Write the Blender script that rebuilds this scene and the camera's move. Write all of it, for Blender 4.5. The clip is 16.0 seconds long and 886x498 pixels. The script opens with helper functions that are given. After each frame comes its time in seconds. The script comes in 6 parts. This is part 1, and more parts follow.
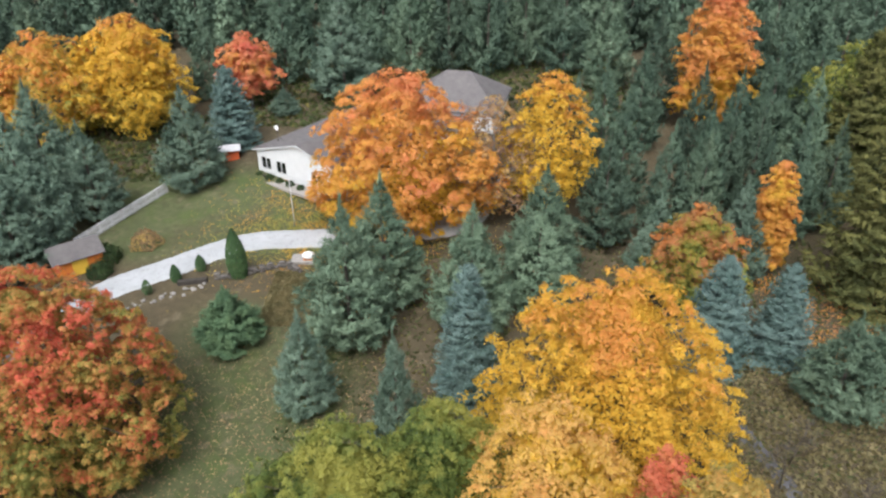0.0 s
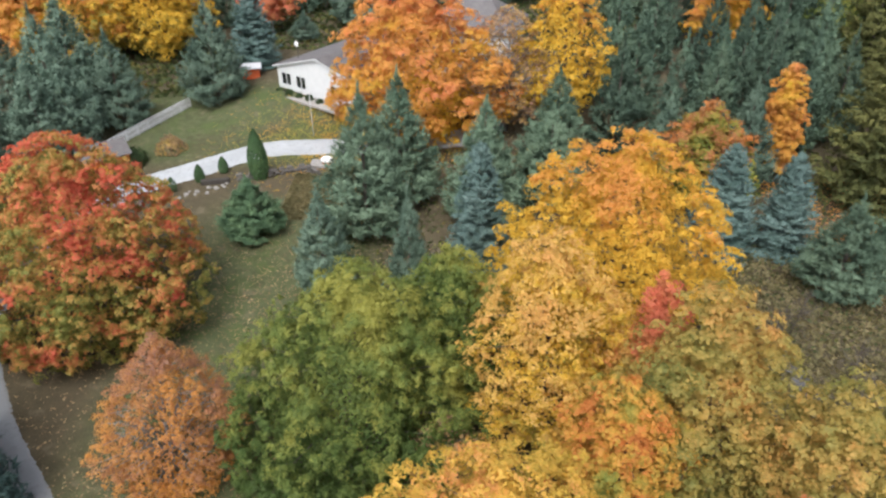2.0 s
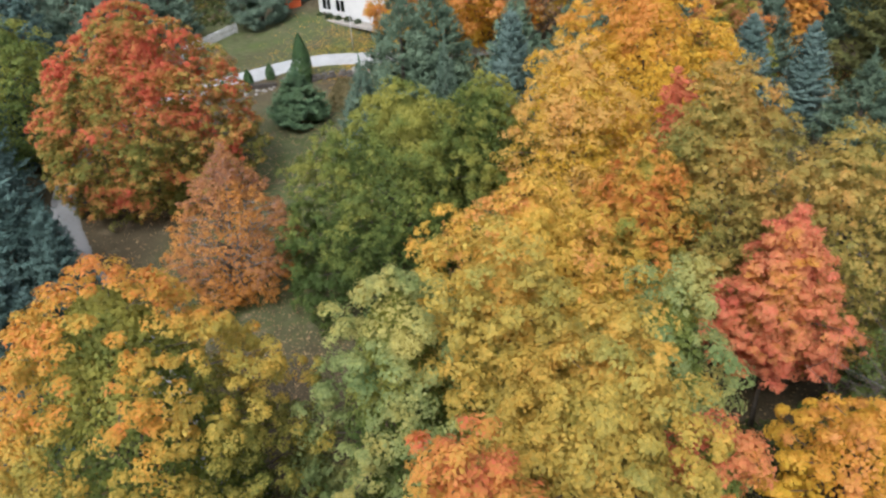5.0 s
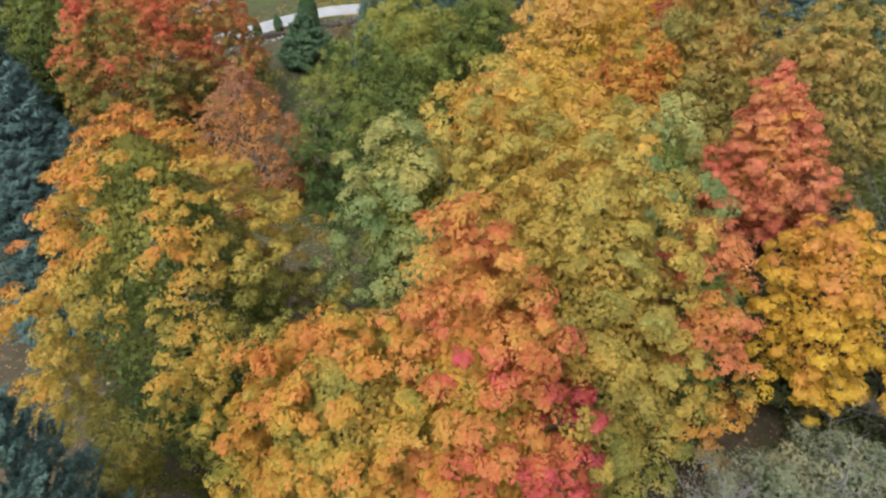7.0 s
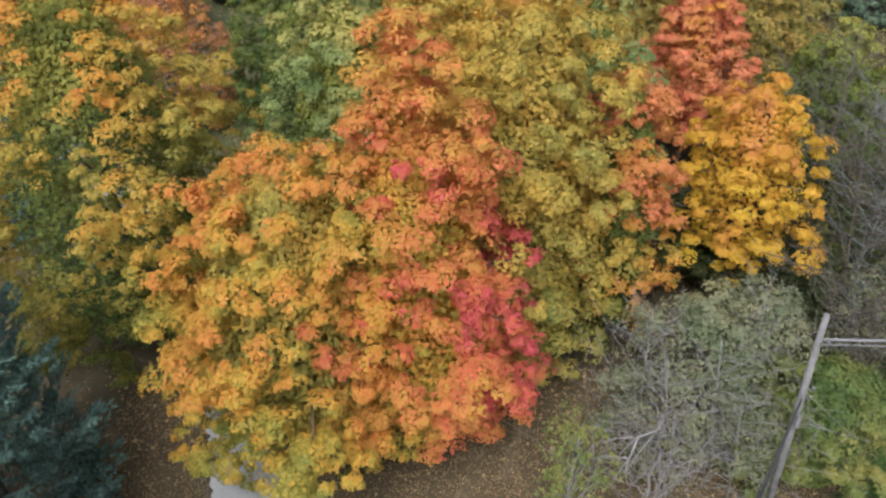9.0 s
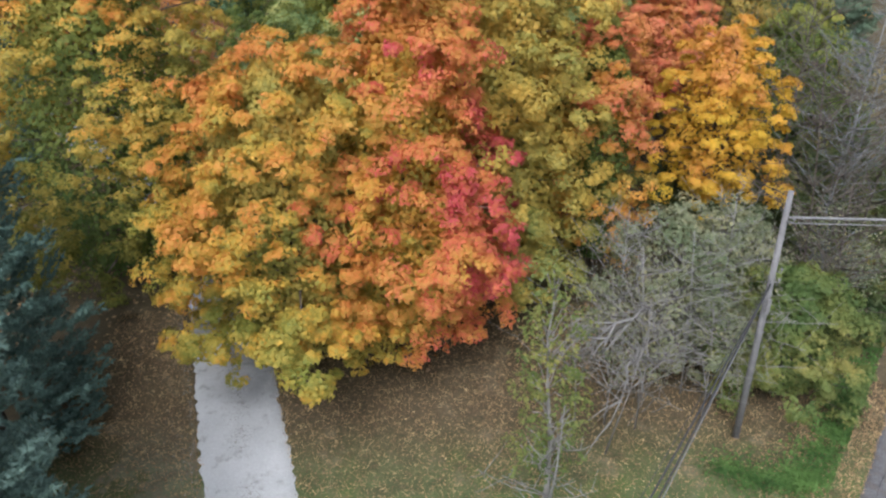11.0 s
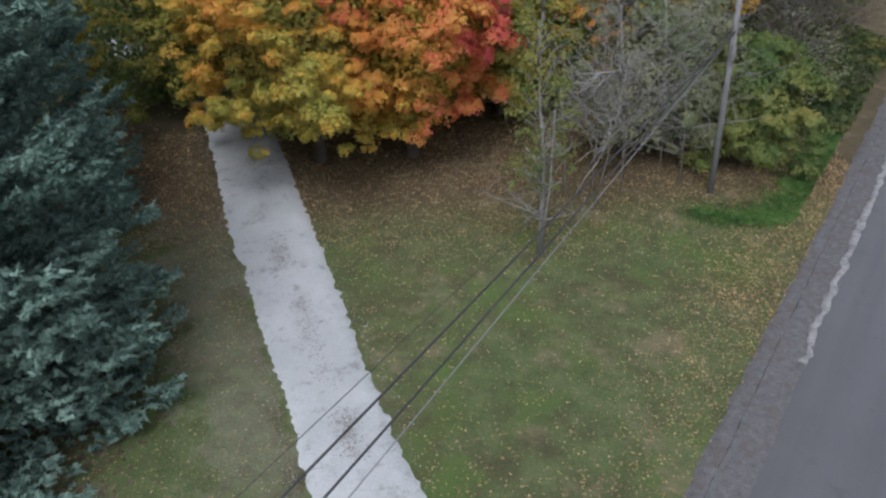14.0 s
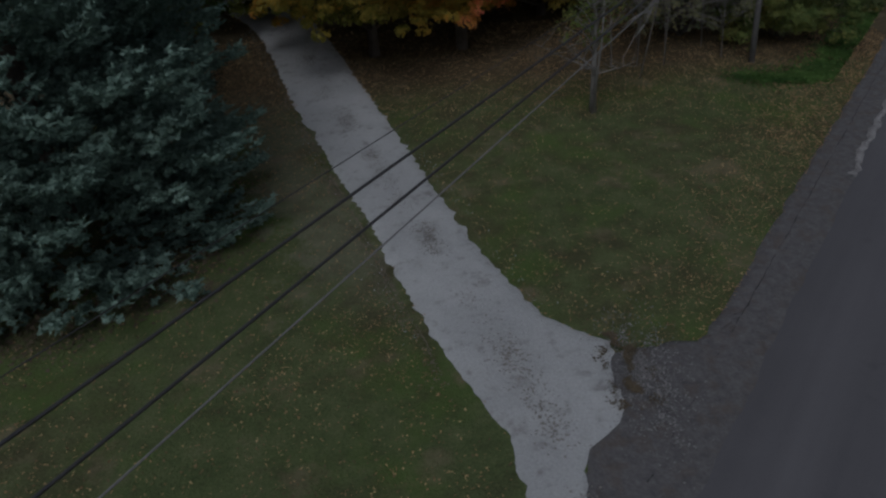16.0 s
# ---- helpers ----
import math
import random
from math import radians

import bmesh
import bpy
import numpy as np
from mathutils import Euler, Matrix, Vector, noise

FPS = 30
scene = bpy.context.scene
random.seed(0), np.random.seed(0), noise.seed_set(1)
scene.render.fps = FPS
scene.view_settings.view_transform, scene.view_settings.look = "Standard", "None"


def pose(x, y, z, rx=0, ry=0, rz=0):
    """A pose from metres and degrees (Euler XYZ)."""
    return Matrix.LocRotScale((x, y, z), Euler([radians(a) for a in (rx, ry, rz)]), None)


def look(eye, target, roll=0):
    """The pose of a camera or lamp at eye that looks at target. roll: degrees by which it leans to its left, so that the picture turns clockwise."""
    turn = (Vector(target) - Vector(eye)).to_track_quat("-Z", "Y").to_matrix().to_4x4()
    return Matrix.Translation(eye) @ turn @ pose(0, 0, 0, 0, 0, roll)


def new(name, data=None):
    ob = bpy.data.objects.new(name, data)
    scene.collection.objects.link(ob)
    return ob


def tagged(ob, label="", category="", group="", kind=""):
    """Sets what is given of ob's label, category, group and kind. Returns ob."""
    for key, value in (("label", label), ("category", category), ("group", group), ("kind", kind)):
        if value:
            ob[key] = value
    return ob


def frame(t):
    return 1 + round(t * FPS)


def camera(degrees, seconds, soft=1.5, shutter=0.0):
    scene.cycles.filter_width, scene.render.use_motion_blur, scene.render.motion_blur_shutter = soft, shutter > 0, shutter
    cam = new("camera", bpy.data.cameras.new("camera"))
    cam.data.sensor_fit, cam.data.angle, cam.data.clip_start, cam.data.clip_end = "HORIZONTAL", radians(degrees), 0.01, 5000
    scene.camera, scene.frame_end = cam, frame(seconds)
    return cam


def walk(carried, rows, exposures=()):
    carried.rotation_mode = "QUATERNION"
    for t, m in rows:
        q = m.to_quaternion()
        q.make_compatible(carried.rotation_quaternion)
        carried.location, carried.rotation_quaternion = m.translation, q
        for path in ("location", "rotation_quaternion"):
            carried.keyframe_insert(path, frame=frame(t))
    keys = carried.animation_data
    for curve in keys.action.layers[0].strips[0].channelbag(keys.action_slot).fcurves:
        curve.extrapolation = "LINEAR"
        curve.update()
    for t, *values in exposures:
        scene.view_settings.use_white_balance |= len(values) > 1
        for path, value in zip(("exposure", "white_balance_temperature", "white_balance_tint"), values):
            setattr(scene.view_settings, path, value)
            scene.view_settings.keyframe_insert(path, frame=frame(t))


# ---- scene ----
cam = camera(62.0, 16.0, 2.4)
PATH = [
    (0, (-0.397, 2.767, 40.436), (-0.45, 4.499, 39.438), -0.8),
    (0.5, (-0.514, 1.778, 39.425), (-0.566, 3.496, 38.403), -0.7),
    (1, (-0.228, 0.4, 38.111), (-0.305, 2.111, 37.078), -1.1),
    (1.5, (-0.109, -0.983, 36.89), (-0.203, 0.718, 35.842), -1.2),
    (2, (-0.006, -2.508, 35.724), (-0.104, -0.814, 34.664), -0.9),
    (2.5, (-0.013, -4.073, 34.701), (-0.104, -2.386, 33.629), -0.3),
    (3, (-0.094, -5.817, 33.702), (-0.183, -4.133, 32.627), 0.0),
    (3.5, (-0.088, -7.244, 32.378), (-0.196, -5.559, 31.306), -0.5),
    (4, (-0.133, -8.888, 30.971), (-0.271, -7.197, 29.911), -1.0),
    (6.5, (0.557, -15.215, 26.512), (0.334, -13.535, 25.449), -5.7),
    (7, (0.528, -16.257, 25.444), (0.306, -14.587, 24.367), -5.8),
    (7.5, (0.425, -17.13, 24.497), (0.226, -15.477, 23.389), -5.4),
    (8, (0.534, -17.935, 23.515), (0.357, -16.292, 22.389), -4.9),
    (8.5, (0.488, -18.664, 22.536), (0.37, -17.012, 21.414), -3.1),
    (9, (0.196, -18.889, 21.66), (0.161, -17.23, 20.544), -2.2),
    (9.2, (0.056, -19.229, 21.408), (0.052, -17.559, 20.307), -1.9),
    (11.3, (0.061, -22.866, 17.241), (0.075, -21.113, 16.278), -0.4),
    (11.5, (0.001, -23.118, 17.013), (0.021, -21.371, 16.04), -0.4),
    (12, (0.107, -24.132, 15.881), (0.124, -22.353, 14.968), -0.9),
    (12.5, (-0.037, -25.098, 14.962), (0.0, -23.314, 14.058), -0.9),
    (13, (-0.154, -26.226, 13.961), (-0.114, -24.444, 13.053), -1.0),
    (13.5, (-0.399, -27.318, 13.07), (-0.352, -25.555, 12.128), -1.1),
    (14, (-0.66, -28.508, 12.105), (-0.621, -26.766, 11.124), -2.1),
    (14.5, (-1.098, -29.812, 11.091), (-1.074, -28.082, 10.088), -3.1),
    (15, (-1.662, -31.002, 10.179), (-1.654, -29.274, 9.172), -3.7),
    (15.5, (-1.917, -31.506, 9.507), (-1.933, -29.78, 8.497), -4.6),
    (16, (-2.414, -32.136, 8.482), (-2.425, -30.386, 7.514), -4.5),
]
# the exposure drifts a little, and the picture fades towards black in the last seconds
FADE = [(0.0, 0.1), (1.5, 0.1), (3.0, 0.03), (4.0, 0.0), (6.5, -0.08), (7.5, -0.13), (9.0, -0.05), (10.5, 0.0), (11.5, 0.0), (12.5, 0.0), (13.0, -0.1), (13.5, -0.27), (14.0, -0.56), (14.5, -0.94), (15.0, -1.41), (15.5, -1.96), (16.0, -2.54)]
EXPOSURE = 0.57


def ease_time(t):
    """The white balance drifts a little cooler once the road comes into view."""
    return min(1.0, max(0.0, (t - 9.0) / 3.0))


walk(cam, [(t, look(eye, target, roll)) for t, eye, target, roll in PATH], [(t, EXPOSURE + s, 6300 - 350 * ease_time(t), 10) for t, s in FADE])

# ---- light: a thin, even overcast ----
SUN_EL, SUN_AZ = radians(52), radians(200)
world = bpy.data.worlds.new("overcast_sky")
scene.world = world
world.use_nodes = True
wn, wl = world.node_tree.nodes, world.node_tree.links
sky = wn.new("ShaderNodeTexSky")
sky.sky_type, sky.sun_disc, sky.sun_elevation, sky.sun_rotation = "NISHITA", False, SUN_EL, SUN_AZ
sky.dust_density, sky.ozone_density = 4.0, 1.0
grey = wn.new("ShaderNodeHueSaturation")
grey.inputs["Saturation"].default_value = 0.3
wl.new(sky.outputs[0], grey.inputs["Color"])
wl.new(grey.outputs[0], wn["Background"].inputs["Color"])
wn["Background"].inputs["Strength"].default_value = 0.17
sun_data = bpy.data.lights.new("sun", "SUN")
sun_data.energy, sun_data.angle, sun_data.color = 1.25, radians(25), (1.0, 0.96, 0.9)
sun = new("sun", sun_data)
sun.matrix_world = look((20 * math.sin(SUN_AZ), 20 * math.cos(SUN_AZ), 60), (0, 20, 0))


# ---- materials ----
def material(name, rough=0.8, spec=0.3):
    m = bpy.data.materials.new(name)
    m.use_nodes = True
    b = m.node_tree.nodes["Principled BSDF"]
    b.inputs["Roughness"].default_value = rough
    b.inputs["Specular IOR Level"].default_value = spec
    return m, m.node_tree.nodes, m.node_tree.links, b


def ramp(n, stops, interpolation="LINEAR"):
    r = n.new("ShaderNodeValToRGB")
    r.color_ramp.interpolation = interpolation
    e = r.color_ramp.elements
    while len(e) < len(stops):
        e.new(0.5)
    for el, (p, c) in zip(e, stops):
        el.position, el.color = p, (*c, 1)
    return r


def noise_at(n, l, co, scale, detail=3.0, rough=0.55):
    t = n.new("ShaderNodeTexNoise")
    t.inputs["Scale"].default_value, t.inputs["Detail"].default_value, t.inputs["Roughness"].default_value = scale, detail, rough
    l.new(co, t.inputs["Vector"])
    return t.outputs["Fac"]


def maths(n, l, op, a, b=None, c=None):
    m = n.new("ShaderNodeMath")
    m.operation = op
    for i, v in enumerate((a, b, c)):
        if v is None:
            continue
        if isinstance(v, (int, float)):
            m.inputs[i].default_value = v
        else:
            l.new(v, m.inputs[i])
    return m.outputs[0]


def mixed(n, l, fac, a, b, kind="MIX"):
    m = n.new("ShaderNodeMix")
    m.data_type, m.blend_type = "RGBA", kind
    for sock, v in ((m.inputs[0], fac), (m.inputs[6], a), (m.inputs[7], b)):
        if isinstance(v, (int, float)):
            sock.default_value = v
        elif isinstance(v, tuple):
            sock.default_value = (*v, 1)
        else:
            l.new(v, sock)
    return m.outputs[2]


def bumped(n, l, b, height, strength, distance):
    bump = n.new("ShaderNodeBump")
    bump.inputs["Strength"].default_value, bump.inputs["Distance"].default_value = strength, distance
    l.new(height, bump.inputs["Height"])
    l.new(bump.outputs[0], b.inputs["Normal"])


def leaf_material(name, stops, scale=0.28, spread=0.35, rise=0.0, through_light=0.42, rough=0.6, east=0.0, patchy=1.0, belt=None, tree_tone=0.0):
    """Leaves whose colour turns in patches over the crown, and a little from leaf to leaf. rise: how much the top has turned before the bottom; east: the same for the eastern side."""
    m, n, l, b = material(name, rough, 0.25)
    co = n.new("ShaderNodeTexCoord").outputs["Object"]
    geo = n.new("ShaderNodeNewGeometry")
    info = n.new("ShaderNodeObjectInfo")
    shift = n.new("ShaderNodeVectorMath")
    shift.operation = "ADD"
    l.new(co, shift.inputs[0])
    l.new(maths(n, l, "MULTIPLY", info.outputs["Random"], 60.0), shift.inputs[1])
    patch = noise_at(n, l, shift.outputs[0], scale, 2.0, 0.5)
    tuft = noise_at(n, l, shift.outputs[0], scale * 3.2, 2.0, 0.5)
    v = maths(n, l, "MULTIPLY_ADD", maths(n, l, "SUBTRACT", patch, 0.5), 1.7 * patchy, 0.5)
    v = maths(n, l, "MULTIPLY_ADD", maths(n, l, "SUBTRACT", tuft, 0.5), 0.4 + 0.5 * patchy, v)
    v = maths(n, l, "ADD", v, maths(n, l, "MULTIPLY", maths(n, l, "SUBTRACT", geo.outputs["Random Per Island"], 0.5), spread * 0.45))
    if rise or east or belt:
        sep = n.new("ShaderNodeSeparateXYZ")
        l.new(co, sep.inputs[0])
        v = maths(n, l, "ADD", v, maths(n, l, "MULTIPLY", sep.outputs[0], east))
        v = maths(n, l, "ADD", v, maths(n, l, "MULTIPLY", maths(n, l, "SUBTRACT", sep.outputs[2], 8.0), rise))
        if belt:
            far_off = maths(n, l, "ABSOLUTE", maths(n, l, "SUBTRACT", sep.outputs[2], belt[0]))
            v = maths(n, l, "ADD", v, maths(n, l, "MULTIPLY", maths(n, l, "MAXIMUM", maths(n, l, "SUBTRACT", 1.0, maths(n, l, "DIVIDE", far_off, belt[1])), -0.6), belt[2]))
    r = ramp(n, stops)
    l.new(v, r.inputs[0])
    tone = maths(n, l, "MULTIPLY_ADD", geo.outputs["Random Per Island"], 0.24, 0.88)
    if tree_tone:
        tone = maths(n, l, "MULTIPLY", tone, maths(n, l, "MULTIPLY_ADD", info.outputs["Random"], tree_tone, 1.0 - 0.5 * tree_tone))
    colour = mixed(n, l, 1.0, r.outputs[0], tone, "MULTIPLY")
    l.new(colour, b.inputs["Base Color"])
    tr = n.new("ShaderNodeBsdfTranslucent")
    l.new(colour, tr.inputs["Color"])
    ms = n.new("ShaderNodeMixShader")
    ms.inputs[0].default_value = through_light
    l.new(b.outputs[0], ms.inputs[1])
    l.new(tr.outputs[0], ms.inputs[2])
    l.new(ms.outputs[0], n["Material Output"].inputs["Surface"])
    return m


RED, CRIMSON, ORANGE, AMBER = (0.59, 0.13, 0.06), (0.52, 0.1, 0.085), (0.62, 0.25, 0.07), (0.64, 0.33, 0.065)
GOLD, PALE, OLIVE, GREEN, DEEP = (0.66, 0.43, 0.05), (0.68, 0.45, 0.13), (0.38, 0.31, 0.06), (0.22, 0.26, 0.06), (0.11, 0.16, 0.04)
RUST, BROWN = (0.40, 0.19, 0.08), (0.24, 0.14, 0.08)
LEAF = {
    "red_green": leaf_material("leaf_red_turning", [(0.18, (0.2, 0.21, 0.05)), (0.4, (0.38, 0.28, 0.07)), (0.58, (0.54, 0.24, 0.08)), (0.78, (0.58, 0.135, 0.075))], 0.34, 0.6, 0.028, patchy=1.0),
    "gold": leaf_material("leaf_gold", [(0.1, OLIVE), (0.35, GOLD), (0.74, (0.67, 0.42, 0.055)), (0.9, AMBER), (1.0, (0.66, 0.32, 0.08))], 0.22, 0.4, 0.05, patchy=0.6),
    "pale": leaf_material("leaf_pale_gold", [(0.15, OLIVE), (0.35, GOLD), (0.6, PALE), (0.95, (0.67, 0.37, 0.12))], 0.3, 0.4, 0.02),
    "pink": leaf_material("leaf_coral", [(0.12, (0.44, 0.32, 0.07)), (0.32, AMBER), (0.52, (0.62, 0.27, 0.1)), (0.85, (0.61, 0.18, 0.1))], 0.3, 0.4, 0.05),
    "olive": leaf_material("leaf_olive_gold", [(0.1, (0.24, 0.26, 0.06)), (0.42, (0.39, 0.335, 0.08)), (0.66, (0.52, 0.38, 0.085)), (1.0, AMBER)], 0.3, 0.55, 0.035, patchy=0.7),
    "gold_olive": leaf_material("leaf_gold_olive", [(0.1, (0.22, 0.25, 0.066)), (0.4, (0.385, 0.335, 0.086)), (0.68, (0.53, 0.39, 0.086)), (0.98, (0.62, 0.37, 0.08))], 0.3, 0.55, 0.03, patchy=0.7),
    "olive_brown": leaf_material("leaf_olive_brown", [(0.1, (0.2, 0.215, 0.06)), (0.42, (0.34, 0.285, 0.078)), (0.68, (0.45, 0.32, 0.088)), (0.95, (0.56, 0.3, 0.09))], 0.3, 0.5, 0.01),
    "peach_gold": leaf_material("leaf_peach_gold", [(0.1, (0.36, 0.33, 0.075)), (0.36, (0.57, 0.42, 0.075)), (0.7, (0.67, 0.43, 0.085)), (0.94, (0.67, 0.33, 0.11))], 0.3, 0.5, 0.055, patchy=0.7),
    "olive_orange": leaf_material("leaf_olive_orange", [(0.1, GREEN), (0.34, OLIVE), (0.52, (0.6, 0.36, 0.07)), (0.75, ORANGE)], 0.3, 0.45, 0.03),
    "red": leaf_material("leaf_scarlet", [(0.1, AMBER), (0.42, (0.66, 0.28, 0.13)), (0.85, (0.64, 0.17, 0.11))], 0.35, 0.45),
    "red_orange": leaf_material("leaf_red_orange", [(0.18, (0.48, 0.35, 0.07)), (0.46, (0.62, 0.35, 0.08)), (0.66, (0.63, 0.25, 0.085)), (0.8, (0.61, 0.16, 0.09)), (0.93, (0.57, 0.105, 0.12))], 0.3, 0.5, 0.0, east=0.062, patchy=0.65, belt=(8.0, 6.0, 0.21)),
    "gold_orange": leaf_material("leaf_gold_orange", [(0.08, (0.26, 0.28, 0.06)), (0.32, (0.44, 0.36, 0.075)), (0.47, (0.6, 0.38, 0.065)), (0.6, (0.62, 0.32, 0.07)), (0.82, ORANGE)], 0.3, 0.5, 0.03, patchy=0.8),
    "gold_top": leaf_material("leaf_gold_over_green", [(0.05, (0.16, 0.19, 0.045)), (0.36, (0.35, 0.31, 0.07)), (0.64, (0.53, 0.38, 0.078)), (0.88, AMBER), (1.0, ORANGE)], 0.3, 0.55, 0.055, east=-0.03, patchy=0.6),
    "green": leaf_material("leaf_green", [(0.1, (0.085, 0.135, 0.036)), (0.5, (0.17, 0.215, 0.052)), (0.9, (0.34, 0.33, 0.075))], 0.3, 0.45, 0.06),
    "light_green": leaf_material("leaf_light_green", [(0.1, (0.155, 0.235, 0.085)), (0.5, (0.29, 0.345, 0.13)), (0.9, (0.48, 0.43, 0.14))], 0.3, 0.4, 0.02),
    "rust": leaf_material("leaf_rust", [(0.1, (0.34, 0.19, 0.14)), (0.45, (0.45, 0.225, 0.12)), (0.9, (0.62, 0.3, 0.075))], 0.3, 0.6, -0.07),
    "rust_thin": leaf_material("leaf_brown_thinning", [(0.1, (0.3, 0.18, 0.13)), (0.5, (0.42, 0.27, 0.14)), (0.9, (0.58, 0.4, 0.12))], 0.4, 0.8, 0.0),
    "orange": leaf_material("leaf_orange", [(0.1, GOLD), (0.4, AMBER), (0.68, (0.67, 0.32, 0.09)), (1.0, (0.67, 0.26, 0.11))], 0.22, 0.35, 0.04),
    "rust_green": leaf_material("leaf_rust_green", [(0.12, GREEN), (0.34, OLIVE), (0.52, RUST), (0.85, ORANGE)], 0.35, 0.5, 0.06),
    "thicket": leaf_material("leaf_thicket", [(0.1, (0.15, 0.195, 0.105)), (0.5, (0.255, 0.275, 0.17)), (0.95, (0.38, 0.34, 0.18))], 0.5, 0.6),
    "gold_clear": leaf_material("leaf_clear_gold", [(0.1, (0.64, 0.45, 0.05)), (0.5, (0.65, 0.4, 0.055)), (0.75, AMBER), (1.0, (0.63, 0.3, 0.1))], 0.35, 0.4, 0.05),
    "bush_green": leaf_material("leaf_bush_green", [(0.1, (0.1, 0.16, 0.05)), (0.5, (0.19, 0.23, 0.07)), (0.9, (0.32, 0.29, 0.09))], 0.5, 0.5),
    # darker than bush_green: the shade under the trees is put into its colour
    "under_shade": leaf_material("leaf_shaded_undergrowth", [(0.1, (0.045, 0.07, 0.028)), (0.6, (0.1, 0.125, 0.045)), (0.95, (0.24, 0.2, 0.06))], 0.5, 0.5),
    "shrub_dark": leaf_material("leaf_shrub_dark", [(0.1, (0.03, 0.06, 0.025)), (0.9, (0.07, 0.11, 0.04))], 0.6, 0.5),
    "litter": leaf_material("leaf_fallen", [(0.1, (0.12, 0.08, 0.05)), (0.4, (0.27, 0.175, 0.095)), (0.7, (0.4, 0.265, 0.135)), (0.95, (0.5, 0.37, 0.2))], 3.0, 1.2, 0.0, 0.1),
    "ivy": leaf_material("leaf_ivy", [(0.1, (0.05, 0.11, 0.03)), (0.9, (0.14, 0.25, 0.07))], 0.9, 0.6),
    "brush": leaf_material("leaf_dry_grass", [(0.1, (0.14, 0.13, 0.06)), (0.9, (0.3, 0.25, 0.13))], 0.9, 0.6),
}
NEEDLE = {
    "pine": leaf_material("needle_pine", [(0.1, (0.058, 0.098, 0.064)), (0.9, (0.155, 0.22, 0.145))], 0.4, 0.5, 0.0, 0.06, 0.75, tree_tone=0.5),
    "spruce": leaf_material("needle_spruce", [(0.1, (0.07, 0.116, 0.084)), (0.9, (0.186, 0.264, 0.194))], 0.4, 0.5, 0.0, 0.06, 0.75, tree_tone=0.4),
    "blue": leaf_material("needle_blue_spruce", [(0.1, (0.075, 0.13, 0.115)), (0.9, (0.17, 0.25, 0.23))], 0.5, 0.5, 0.0, 0.06, 0.75),
    "larch": leaf_material("needle_larch", [(0.1, (0.06, 0.072, 0.024)), (0.9, (0.165, 0.16, 0.05))], 0.4, 0.5, 0.0, 0.2, 0.75),
    "teal": leaf_material("needle_teal_spruce", [(0.1, (0.1, 0.165, 0.135)), (0.9, (0.23, 0.335, 0.29))], 0.9, 1.0, 0.0, 0.2, 0.75),
    "thuja": leaf_material("needle_arborvitae", [(0.1, (0.03, 0.07, 0.028)), (0.9, (0.075, 0.135, 0.05))], 0.5, 0.5, 0.0, 0.06, 0.75),
    "dark_teal": leaf_material("needle_dark_teal", [(0.1, (0.045, 0.085, 0.075)), (0.9, (0.11, 0.18, 0.165))], 0.5, 0.6, 0.0, 0.06, 0.75),
    "dark": leaf_material("needle_dark_spruce", [(0.1, (0.065, 0.12, 0.1)), (0.9, (0.17, 0.27, 0.235))], 0.7, 0.8, 0.0, 0.12, 0.75),
    "yew": leaf_material("needle_yew", [(0.1, (0.06, 0.12, 0.065)), (0.9, (0.14, 0.22, 0.11))], 0.5, 0.5, 0.0, 0.06, 0.75),
    "far": leaf_material("needle_far_pine", [(0.1, (0.042, 0.075, 0.052)), (0.9, (0.11, 0.165, 0.112))], 0.3, 0.5, 0.0, 0.06, 0.75, tree_tone=0.5),
}


def surface(name, a, b_, scale, rough=0.85, fine=30.0, bump=0.3, distance=0.01, spec=0.3, dirt=None):
    m, n, l, b = material(name, rough, spec)
    co = n.new("ShaderNodeTexCoord").outputs["Object"]
    big = noise_at(n, l, co, scale, 4.0)
    small = noise_at(n, l, co, fine, 3.0)
    r = ramp(n, [(0.3, a), (0.7, b_)])
    l.new(maths(n, l, "MULTIPLY_ADD", small, 0.4, maths(n, l, "MULTIPLY", big, 0.6)), r.inputs[0])
    c = r.outputs[0]
    if dirt:
        d = ramp(n, [(0.5, (0, 0, 0)), (0.66, (1, 1, 1))])
        l.new(noise_at(n, l, co, scale * 0.45, 5.0, 0.65), d.inputs[0])
        c = mixed(n, l, maths(n, l, "MULTIPLY", d.outputs[0], 0.6), c, dirt)
    l.new(c, b.inputs["Base Color"])
    if bump:
        bumped(n, l, b, small, bump, distance)
    return m


BARK = surface("bark_grey_brown", (0.07, 0.058, 0.048), (0.17, 0.145, 0.125), 2.0, 0.9, 18.0, 0.8, 0.03)
BARK_PALE = surface("bark_pale_grey", (0.17, 0.162, 0.155), (0.34, 0.325, 0.315), 2.0, 0.9, 18.0, 0.6, 0.02)
TWIG_GREY = surface("blue_grey_twigs", (0.12, 0.128, 0.135), (0.26, 0.268, 0.275), 2.0, 0.9, 18.0, 0.4, 0.01)
TWIG_DARK = surface("purple_grey_twigs", (0.13, 0.117, 0.12), (0.27, 0.25, 0.255), 2.0, 0.9, 18.0, 0.4, 0.01)
TWIG_PALE = surface("bleached_twigs", (0.19, 0.185, 0.18), (0.33, 0.32, 0.315), 2.0, 0.9, 18.0, 0.4, 0.01)
POLE_WOOD = surface("weathered_pole_wood", (0.12, 0.118, 0.122), (0.24, 0.236, 0.243), 3.0, 0.85, 25.0, 0.5, 0.01)
